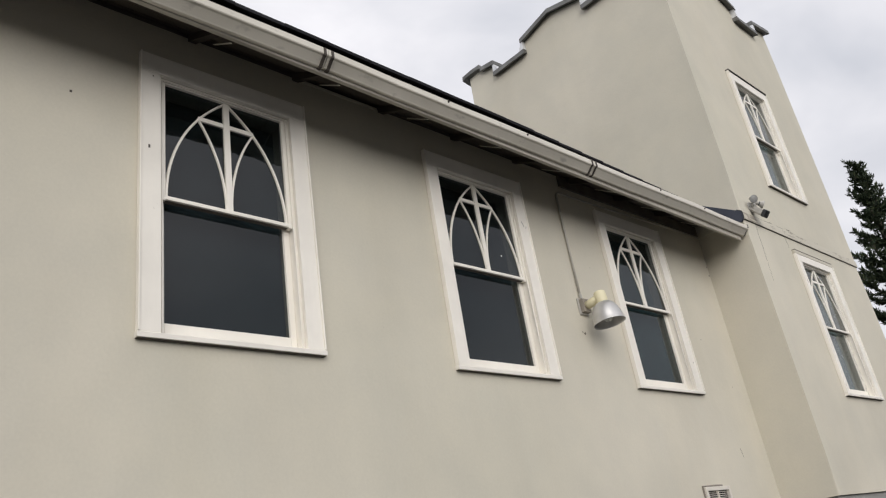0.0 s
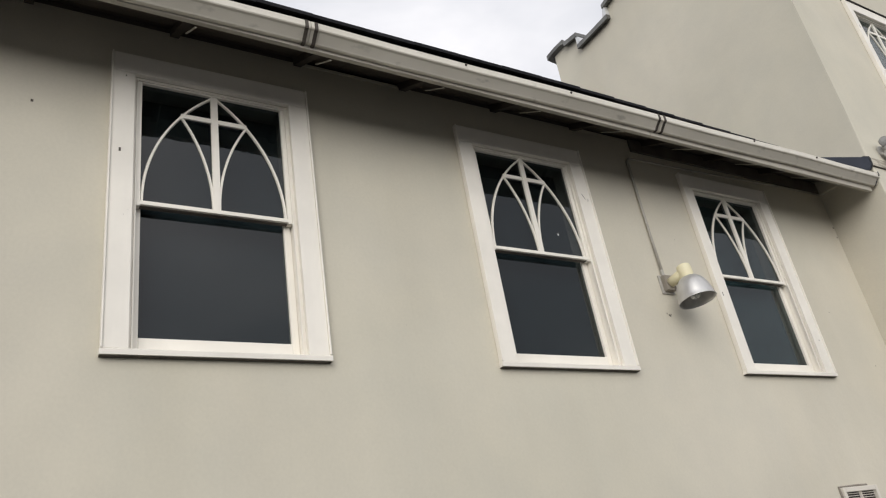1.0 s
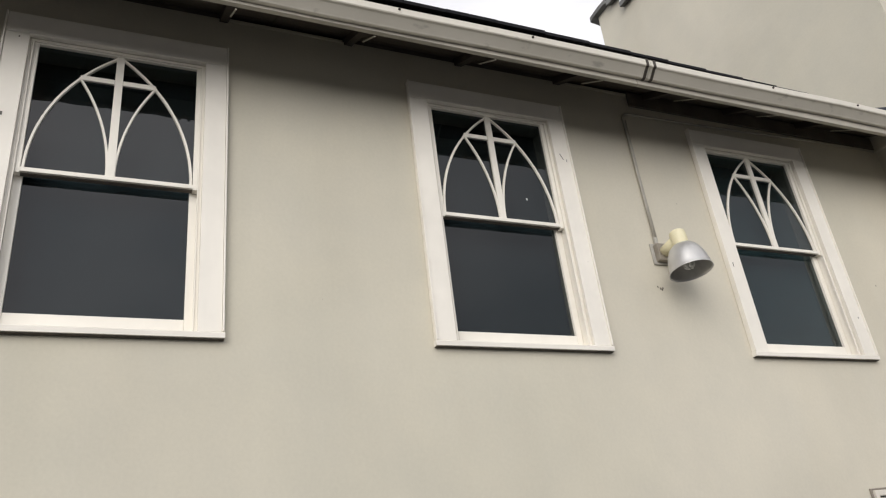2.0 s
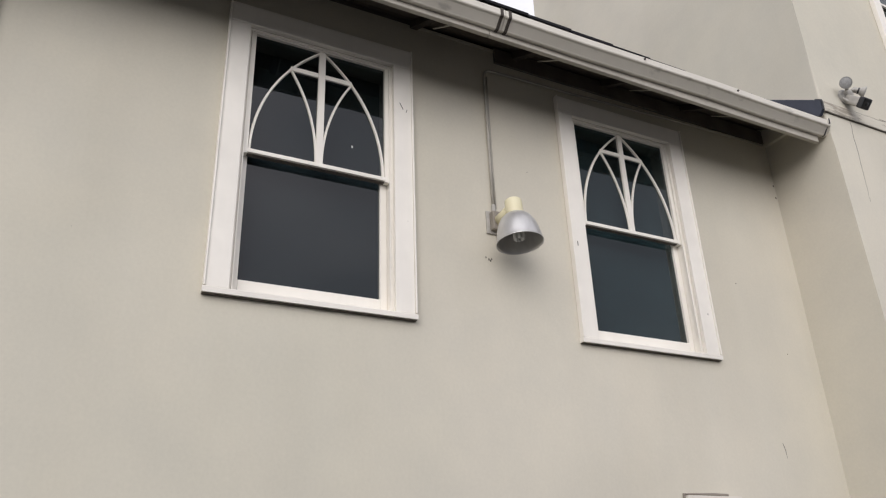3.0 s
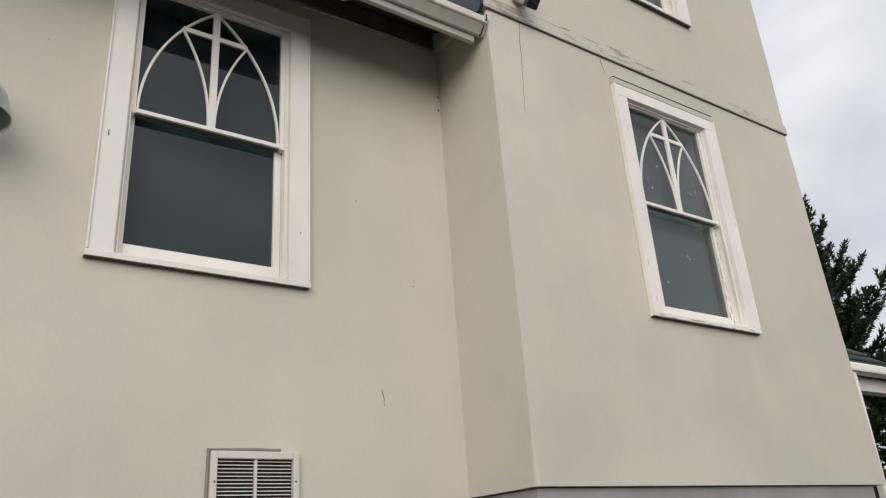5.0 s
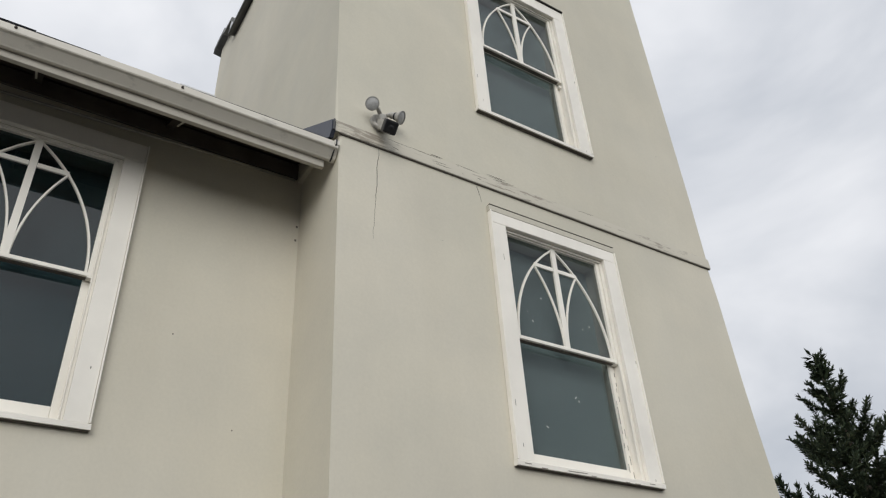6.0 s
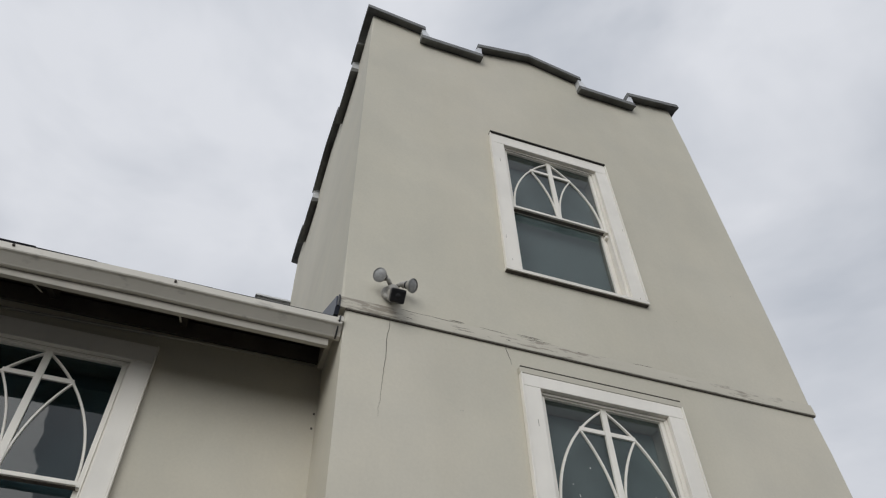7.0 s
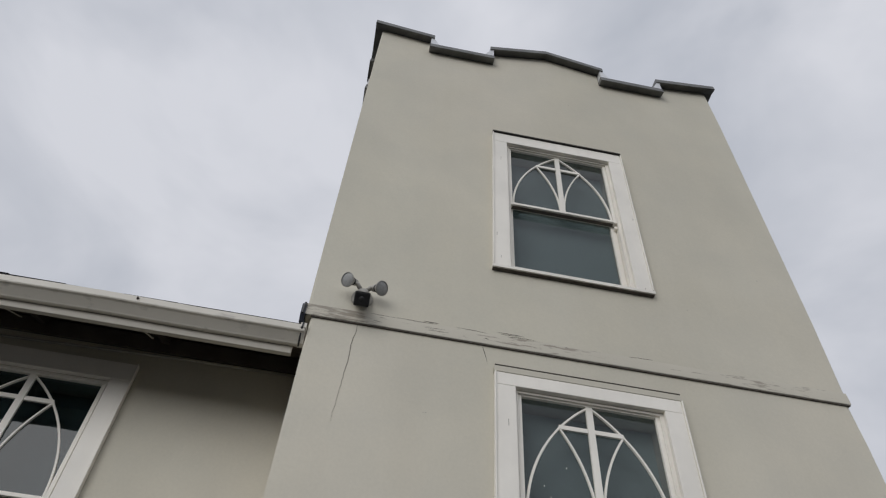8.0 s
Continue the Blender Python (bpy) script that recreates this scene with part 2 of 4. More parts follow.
# ---- mesh helpers ----
def mesh_of(name, bm, material, smooth=False):
    me = bpy.data.meshes.new(name)
    bmesh.ops.recalc_face_normals(bm, faces=bm.faces)
    bm.to_mesh(me)
    bm.free()
    me.materials.append(material)
    if smooth:
        for p in me.polygons:
            p.use_smooth = True
    return me


def part(name, bm, material, parent=None, label="", smooth=False):
    ob = new(name, mesh_of(name, bm, material, smooth))
    if parent is not None:
        ob.parent = parent
    return tagged(ob, label)


def thing(name, label, category, at=(0, 0, 0), group="", kind=""):
    ob = new(name)
    ob.location = at
    return tagged(ob, label, category, group, kind)


def box(x0, x1, y0, y1, z0, z1, bevel=0.0, bm=None):
    bm = bm or bmesh.new()
    m = Matrix.LocRotScale(((x0 + x1) / 2, (y0 + y1) / 2, (z0 + z1) / 2), None, (x1 - x0, y1 - y0, z1 - z0))
    res = bmesh.ops.create_cube(bm, size=1.0, matrix=m)
    if bevel:
        edges = list({e for v in res["verts"] for e in v.link_edges})
        bmesh.ops.bevel(bm, geom=edges, offset=bevel, segments=2, affect="EDGES", profile=0.6)
    return bm


def prism(points, axis, a, b, bm=None):
    """A polygon in the two other axes, drawn out along one axis from a to b."""
    bm = bm or bmesh.new()

    def at(p, h):
        q = list(p)
        q.insert("xyz".index(axis), h)
        return q
    lo = [bm.verts.new(at(p, a)) for p in points]
    hi = [bm.verts.new(at(p, b)) for p in points]
    n = len(points)
    bm.faces.new(lo)
    bm.faces.new(hi[::-1])
    for i in range(n):
        bm.faces.new((lo[i], hi[i], hi[(i + 1) % n], lo[(i + 1) % n]))
    return bm


def rings(profile, segments=32, closed=False, bm=None, m=Matrix.Identity(4)):
    """A turned form: (radius, height) pairs round z."""
    bm = bm or bmesh.new()
    rows = []
    for r, h in profile:
        rows.append([bm.verts.new(m @ Vector((r * math.cos(2 * math.pi * i / segments), r * math.sin(2 * math.pi * i / segments), h)))
                     for i in range(segments)])
    for a, b in zip(rows, rows[1:]):
        for i in range(segments):
            j = (i + 1) % segments
            bm.faces.new((a[i], a[j], b[j], b[i]))
    if closed:
        bm.faces.new(rows[0][::-1])
        bm.faces.new(rows[-1])
    return bm


def pipe(points, radius, segments=8, bm=None):
    """A round pipe along a line of points."""
    bm = bm or bmesh.new()
    pts = [Vector(p) for p in points]
    rows = []
    for i, p in enumerate(pts):
        d = (pts[min(i + 1, len(pts) - 1)] - pts[max(i - 1, 0)]).normalized()
        u = d.orthogonal().normalized() if i == 0 else (u - u.dot(d) * d).normalized()
        v = d.cross(u)
        rows.append([bm.verts.new(p + radius * (math.cos(2 * math.pi * k / segments) * u + math.sin(2 * math.pi * k / segments) * v))
                     for k in range(segments)])
    for a, b in zip(rows, rows[1:]):
        for k in range(segments):
            j = (k + 1) % segments
            bm.faces.new((a[k], a[j], b[j], b[k]))
    bm.faces.new(rows[0][::-1])
    bm.faces.new(rows[-1])
    return bm


def slab(us, vs, holes, thick, m, tops=None):
    """A wall in local u (along) and v (up), its face at w=0 and its back at w=-thick, with openings cut through.
    holes: (u0, u1, v0, v1). tops: for each column the heights of its upper edge at both ends. m: local u, v, w to world."""
    us, vs = sorted(set(us)), sorted(set(vs))
    bm = bmesh.new()
    cache = {}

    def vert(u, v, w):
        key = (round(u, 4), round(v, 4), round(w, 4))
        if key not in cache:
            cache[key] = bm.verts.new(m @ Vector((u, v, w)))
        return cache[key]

    def solid(i, j):
        if not (0 <= i < len(us) - 1 and 0 <= j < len(vs) - 1):
            return False
        cu, cv = (us[i] + us[i + 1]) / 2, (vs[j] + vs[j + 1]) / 2
        return not any(a < cu < b and c < cv < d for a, b, c, d in holes)
    last = len(vs) - 2

    def height(i, j, right):
        if j == len(vs) - 1 and tops:
            return tops[i][1 if right else 0]
        return vs[j]
    for i in range(len(us) - 1):
        for j in range(last + 1):
            if not solid(i, j):
                continue
            a, b = us[i], us[i + 1]
            c0, c1 = height(i, j, False), height(i, j, True)
            d0, d1 = height(i, j + 1, False), height(i, j + 1, True)
            quad = [(a, c0), (b, c1), (b, d1), (a, d0)]
            bm.faces.new([vert(u, v, 0) for u, v in quad])
            bm.faces.new([vert(u, v, -thick) for u, v in quad[::-1]])
            for (di, dj), (p, q) in (((-1, 0), (3, 0)), ((1, 0), (1, 2)), ((0, -1), (0, 1)), ((0, 1), (2, 3))):
                stepped = tops and j == last and di and 0 <= i + di < len(us) - 1
                if not solid(i + di, j + dj) or stepped and abs(tops[i][1 if di > 0 else 0] - tops[i + di][0 if di > 0 else 1]) > 0.01 \
                        and tops[i][0] > tops[i + di][0]:
                    if stepped and solid(i + di, j):
                        k = 1 if di > 0 else 0
                        u, lo, hi = (b if di > 0 else a), tops[i + di][1 - k], tops[i][k]
                        bm.faces.new((vert(u, lo, 0), vert(u, lo, -thick), vert(u, hi, -thick), vert(u, hi, 0)))
                        continue
                    (u1, v1), (u2, v2) = quad[p], quad[q]
                    try:
                        bm.faces.new((vert(u1, v1, 0), vert(u1, v1, -thick), vert(u2, v2, -thick), vert(u2, v2, 0)))
                    except ValueError:
                        pass
    return bm


def facing(origin, u, w):
    """Local u, v (up), w to world."""
    u, w = Vector(u), Vector(w)
    return Matrix.Translation(origin) @ Matrix((u, Vector((0, 0, 1)), w)).transposed().to_4x4()


def round_corner(bm, spots, radius=0.035):
    """Rounds the upright edges that stand at the given plan points."""
    edges = [e for e in bm.edges if all(any(abs(v.co.x - x) < 0.002 and -0.002 < v.co.y - y < 0.11 for x, y in spots) for v in e.verts)
             and abs(e.verts[0].co.z - e.verts[1].co.z) > 0.01]
    if edges:
        bmesh.ops.bevel(bm, geom=edges, offset=radius, segments=3, affect="EDGES", profile=0.5)


# ---- plan ----
NAVE_FACE = 0.0
NAVE_Y0 = -9.0
INSET = 0.009                          # the lower stage stands back under the band
TOWER = (-2.65, 0.545, 7.80, 10.98)     # x0, x1, y0, y1
TOWER_MID = 9.370
PLINTH = 1.922
WALL_TOP = 4.83
RIDGE_X, RIDGE_Z = -4.3, 7.33
OPEN_W, OPEN_LO, OPEN_HI = 0.83, 2.962, 4.476   # a window's opening
NAVE_WINDOWS = (2.234, 4.307, 6.382)
TOWER_WINDOWS = ((9.382, 2.870), (9.375, 5.357))   # centre, underside of the sill


# ---- ground ----
def build_ground():
    bm = bmesh.new()
    xs = [-1500, -300, -60, -20, -8, -4, 0, 4, 8, 12, 20, 60, 300, 1500]
    grid = [[bm.verts.new((x, y, 0.0)) for y in xs] for x in xs]
    for i in range(len(xs) - 1):
        for j in range(len(xs) - 1):
            bm.faces.new((grid[i][j], grid[i + 1][j], grid[i + 1][j + 1], grid[i][j + 1]))
    tagged(part("ground", bm, GROUND, None, "worn dark asphalt paving beside the church"), category="ground", kind="structure")


# ---- nave ----
def build_nave():
    holes = [(c - OPEN_W / 2, c + OPEN_W / 2, OPEN_LO, OPEN_HI) for c in NAVE_WINDOWS]
    holes.append((6.475, 6.815, 1.95, 2.10))
    us = [NAVE_Y0, TOWER[2] + 0.03] + [v for h in holes for v in h[:2]] + [NAVE_Y0 + 1.4 * k for k in range(1, 12)]
    vs = [PLINTH, 2.4, 3.6, WALL_TOP] + [v for h in holes for v in h[2:]]
    bm = slab(us, vs, holes, 0.2, facing((NAVE_FACE, 0, 0), (0, 1, 0), (1, 0, 0)))
    wall = part("wall_east", bm, STUCCO, None, "warm grey painted stucco side wall of the nave")
    tagged(wall, category="wall", kind="structure")
    tagged(part("plinth_east", box(-0.2, -0.03, NAVE_Y0, TOWER[2], 0, PLINTH), CONCRETE, None,
                "bare grey concrete foundation under the stucco"), category="foundation", kind="structure")
    far = -8.4
    for name, b in (("wall_west", box(far - 0.2, far, NAVE_Y0, 9.4, 0, WALL_TOP)),
                    ("wall_south", prism([(far, 0), (-0.2, 0), (-0.2, WALL_TOP - 0.1), (RIDGE_X, RIDGE_Z - 0.2), (far, WALL_TOP - 0.1)], "y", NAVE_Y0, NAVE_Y0 + 0.2)),
                    ("wall_north", prism([(far, 0), (TOWER[0], 0), (TOWER[0], WALL_TOP + 1.0), (RIDGE_X, RIDGE_Z - 0.2), (far, WALL_TOP - 0.1)], "y", 9.2, 9.4))):
        tagged(part(name, b, STUCCO, None, "plain grey stucco wall closing the nave"), category="wall", kind="structure")
    tagged(part("floor", box(far, -0.2, NAVE_Y0, 9.2, 1.5, 1.6), INSIDE, None, "dim floor inside the nave"), category="floor", kind="structure")
    # the upper front block's eave, whose end stands out beside the tower
    block = thing("upper_eave", "grey metal eave end standing out behind the tower", "eave", (-2.60, 7.43, 7.70), kind="structure")
    part("eave_board", box(-0.4, 0.0, 0.0, 2.6, 0.0, 0.07, 0.008), COPING, block)
    part("eave_cap", box(-0.4, 0.02, -0.02, 2.6, 0.073, 0.10, 0.006), RISER, block)
    wall_b = box(-8.2, TOWER[0] - 0.02, 9.4, 10.6, 4.0, 7.696)
    tagged(part("wall_upper_block", wall_b, STUCCO, None, "plain stucco wall behind the tower"), category="wall", kind="structure")


def build_roof():
    eave_x, eave_z = 0.505, 4.60
    slope = (RIDGE_Z - eave_z) / (eave_x - RIDGE_X)

    def z_at(x):
        return eave_z + (eave_x - x) * slope
    cut = TOWER[2]
    roof = thing("roof", "low-pitched roof with dark asphalt shingles over the nave", "roof", kind="structure")
    deck = prism([(eave_x - 0.05, z_at(eave_x - 0.05)), (RIDGE_X, RIDGE_Z), (RIDGE_X, RIDGE_Z + 0.03), (eave_x - 0.05, z_at(eave_x - 0.05) + 0.03)], "y", NAVE_Y0 - 0.3, cut)
    prism([(TOWER[0], z_at(TOWER[0])), (RIDGE_X, RIDGE_Z), (RIDGE_X, RIDGE_Z + 0.03), (TOWER[0], z_at(TOWER[0]) + 0.03)], "y", cut, 9.4, deck)
    prism([(2 * RIDGE_X - eave_x, eave_z), (RIDGE_X, RIDGE_Z), (RIDGE_X, RIDGE_Z + 0.03), (2 * RIDGE_X - eave_x, eave_z + 0.03)], "y", NAVE_Y0 - 0.3, 9.4, deck)
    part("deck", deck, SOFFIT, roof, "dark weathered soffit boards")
    cover = prism([(eave_x + 0.0, z_at(eave_x) + 0.045), (RIDGE_X, RIDGE_Z + 0.045), (RIDGE_X, RIDGE_Z + 0.07), (eave_x, z_at(eave_x) + 0.07)], "y", NAVE_Y0 - 0.3, cut)
    prism([(2 * RIDGE_X - eave_x, eave_z + 0.045), (RIDGE_X, RIDGE_Z + 0.045), (RIDGE_X, RIDGE_Z + 0.07), (2 * RIDGE_X - eave_x, eave_z + 0.07)], "y", NAVE_Y0 - 0.3, 9.4, cover)
    prism([(TOWER[0], z_at(TOWER[0]) + 0.045), (RIDGE_X, RIDGE_Z + 0.045), (RIDGE_X, RIDGE_Z + 0.07), (TOWER[0], z_at(TOWER[0]) + 0.07)], "y", cut, 9.4, cover)
    part("shingle_field", cover, SHINGLE, roof, "black asphalt shingles")
    # the lowest course, tab by tab, over the gutter
    rnd = random.Random(4)
    y = 0.2
    k = 0
    while y < cut - 0.3:
        w = 0.30 + rnd.uniform(-0.012, 0.012)
        out = rnd.uniform(0.0, 0.018)
        lift = rnd.uniform(0.0, 0.004)
        near = max(0.0, min(1.0, (6.4 - y) / 2.2))      # the gutter rises against the roof's edge
        lift -= 0.022 * (1 - near)
        a, b = eave_x + 0.01 + 0.046 * near + 0.3 * out, eave_x - 0.25
        bm = prism([(a, z_at(a) + 0.075 + lift), (b, z_at(b) + 0.078), (b, z_at(b) + 0.098), (a, z_at(a) + 0.088 + 0.010 * near + lift)], "y", y, y + w - 0.003)
        part("shingle", bm, SHINGLE, roof)
        y += w
        k += 1
    # rafter tails under the sloping sheathing; two bays between them stand open above the wall
    tails = [-8.65 + 0.71 * i for i in range(24) if -8.65 + 0.71 * i < cut - 0.2]
    for yy in tails:
        a, b = 0.440, -0.18
        bm = prism([(a, z_at(a) - 0.024), (b, z_at(b) - 0.024), (b, z_at(b) - 0.088), (a - 0.09, z_at(a - 0.09) - 0.066), (a, z_at(a) - 0.050)], "y", yy, yy + 0.045)
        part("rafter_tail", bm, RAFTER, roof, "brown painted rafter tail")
        part("gutter_strap", prism([(0.446, 4.484), (0.446, 4.489), (0.26, 4.612), (0.26, 4.606)], "y", yy + 0.018, yy + 0.027), FASCIA, roof, "pale metal gutter strap")
    for y0, y1 in zip(tails, tails[1:] + [cut]):
        if 2.6 < y0 < 2.8 or 4.8 < y0 < 4.9:
            part("wall_lip", prism([(-0.10, WALL_TOP - 0.01), (0.004, WALL_TOP - 0.012), (0.007, WALL_TOP + 0.004), (0.0, WALL_TOP + 0.012), (-0.10, WALL_TOP + 0.012)], "y", y0 + 0.05, y1 - 0.01),
                 STUCCO, roof, "rough stucco lip at the open bay")
            continue
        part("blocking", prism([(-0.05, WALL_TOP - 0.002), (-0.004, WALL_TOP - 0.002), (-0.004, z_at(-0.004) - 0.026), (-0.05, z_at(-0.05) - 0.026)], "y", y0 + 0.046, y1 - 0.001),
             BLOCK_AND_SHADE, roof, "brown blocking board")
    # added board whose brown stands in for the eave's deep shade above the conduit
    part("eave_shade_board", box(0.002, 0.020, 5.42, cut - 0.004, 4.728, WALL_TOP + 0.01, 0.003), BLOCK_AND_SHADE, roof, "dark brown board added as eave shade along the wall's top")
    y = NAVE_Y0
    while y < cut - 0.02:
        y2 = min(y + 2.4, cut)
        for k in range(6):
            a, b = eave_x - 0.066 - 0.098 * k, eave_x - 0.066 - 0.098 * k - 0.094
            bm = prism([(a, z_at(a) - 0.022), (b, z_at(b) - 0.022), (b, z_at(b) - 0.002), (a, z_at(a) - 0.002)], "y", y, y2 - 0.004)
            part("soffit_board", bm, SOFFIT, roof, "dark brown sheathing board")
        y = y2
    # fascia
    fas = thing("fascia", "cream painted fascia board along the eave", "fascia", kind="structure")
    for y0, y1 in ((NAVE_Y0 - 0.3, 1.2), (1.204, 5.1), (5.104, 7.77)):
        bm = box(0.442, 0.470, y0, y1, 4.490, 4.640, 0.004)
        for v in bm.verts:
            v.co.z -= 0.005 * (v.co.y - 5.0) if v.co.z < 4.56 else 0.0
        part("fascia_board", bm, FASCIA, fas)
    # flashing where roof and tower meet
    fl = thing("roof_flashing", "dark blue-grey metal flashing upstand against the tower", "flashing", (0, 0, 0), kind="structure")
    up = prism([(0.525, 4.665), (0.556, 4.70), (0.556, 4.778), (-2.60, 6.84), (-2.60, 6.44)], "y", 7.772, 7.797)
    part("upstand", up, FLASHING, fl)
    part("sealant", pipe([(0.560, 7.784, 4.70), (0.562, 7.786, 4.76), (0.557, 7.788, 4.782), (0.51, 7.794, 4.815)], 0.007), BLACK, fl, "black sealant bead at the corner")


def gutter_z(y):
    return 4.516 + 0.002 * (y - 2.6)


def build_gutter():
    """A moulded box gutter, in lengths with joint straps."""
    gut = thing("gutter", "cream enamelled metal gutter with joint straps and stains", "gutter", (0, 0, 0))
    prof = [(0.472, 0.003), (0.486, 0.0), (0.496, 0.002), (0.502, 0.009), (0.540, 0.045), (0.552, 0.049), (0.556, 0.055), (0.556, 0.094), (0.547, 0.097), (0.545, 0.084),
            (0.532, 0.052), (0.497, 0.014), (0.487, 0.008), (0.476, 0.009), (0.476, 0.092), (0.472, 0.092)]
    joints = [NAVE_Y0, -4.6, -1.0, 2.59, 5.165, 7.822]
    for a, b in zip(joints, joints[1:]):
        bm = bmesh.new()
        n = max(2, int((b - a) / 0.5))
        rows = []
        for i in range(n + 1):
            y = a + (b - a - 0.004) * i / n
            sag = 0.004 * math.sin(3.1 * y) + 0.002 * math.sin(7.7 * y)
            rows.append([bm.verts.new((x, y, gutter_z(y) + h + sag)) for x, h in prof])
        m = len(prof)
        for r, s in zip(rows, rows[1:]):
            for k in range(m):
                bm.faces.new((r[k], r[(k + 1) % m], s[(k + 1) % m], s[k]))
        bm.faces.new(rows[0])
        bm.faces.new(rows[-1][::-1])
        part("gutter_length", bm, GUTTER, gut)
    strap = [(0.472, -0.002), (0.487, -0.004), (0.499, -0.001), (0.506, 0.007), (0.543, 0.042), (0.556, 0.046), (0.560, 0.054), (0.560, 0.098), (0.548, 0.101),
             (0.546, 0.084), (0.533, 0.052), (0.498, 0.014), (0.487, 0.006), (0.472, 0.006)]
    for y in joints[3:5]:
        for dy, wd in ((-0.035, 0.018), (0.018, 0.018)):
            z = gutter_z(y)
            part("joint_strap", prism([(x, z + h) for x, h in strap], "y", y + dy, y + dy + wd), RAFTER, gut, "stained joint strap")
    z = gutter_z(7.78)
    part("end_cap", prism([(0.472, z - 0.004), (0.487, z - 0.005), (0.502, z), (0.543, z + 0.055), (0.560, z + 0.066), (0.561, z + 0.099), (0.472, z + 0.099)],
                          "y", 7.792, 7.824), GUTTER, gut)
    part("end_seal", pipe([(0.562, 7.805, z + 0.099), (0.562, 7.803, z + 0.066), (0.545, 7.801, z + 0.054), (0.504, 7.800, z), (0.486, 7.800, z - 0.007)], 0.005), BLACK, gut, "black sealant line")
    for y in (3.55, 4.35, 6.15, 6.93):
        part("rivet", rings([(0.0, 0.012), (0.006, 0.01), (0.008, 0.0)], 10, m=pose(0.555, y, gutter_z(y) + 0.080, 0, 90, 0)), RAFTER, gut)


# ---- windows ----
def arc(bm, cx, cz, r, a0, a1, width, x0, x1, steps=22):
    """A flat curved bar in the y-z plane."""
    loops = []
    for i in range(steps + 1):
        a = a0 + (a1 - a0) * i / steps
        c, s = math.cos(a), math.sin(a)
        loops.append([bm.verts.new((x, cx + (r + d) * c, cz + (r + d) * s)) for x, d in
                      ((x0, -width / 2), (x1, -width / 2 + 0.002), (x1, width / 2 - 0.002), (x0, width / 2))])
    for p, q in zip(loops, loops[1:]):
        for k in range(4):
            bm.faces.new((p[k], p[(k + 1) % 4], q[(k + 1) % 4], q[k]))
    bm.faces.new(loops[0])
    bm.faces.new(loops[-1][::-1])


def pane(x0, x1, y0, y1, z0, z1, glass, sash, label):
    """A sheet of glass, its outer face glossy and its other faces clear."""
    ob = part("pane", box(x0, x1, y0, y1, z0, z1), glass, sash, label)
    ob.data.materials.append(CLEAR)
    for p in ob.data.polygons:
        p.material_index = 0 if p.normal.x > 0.5 else 1
    ob.visible_shadow = False


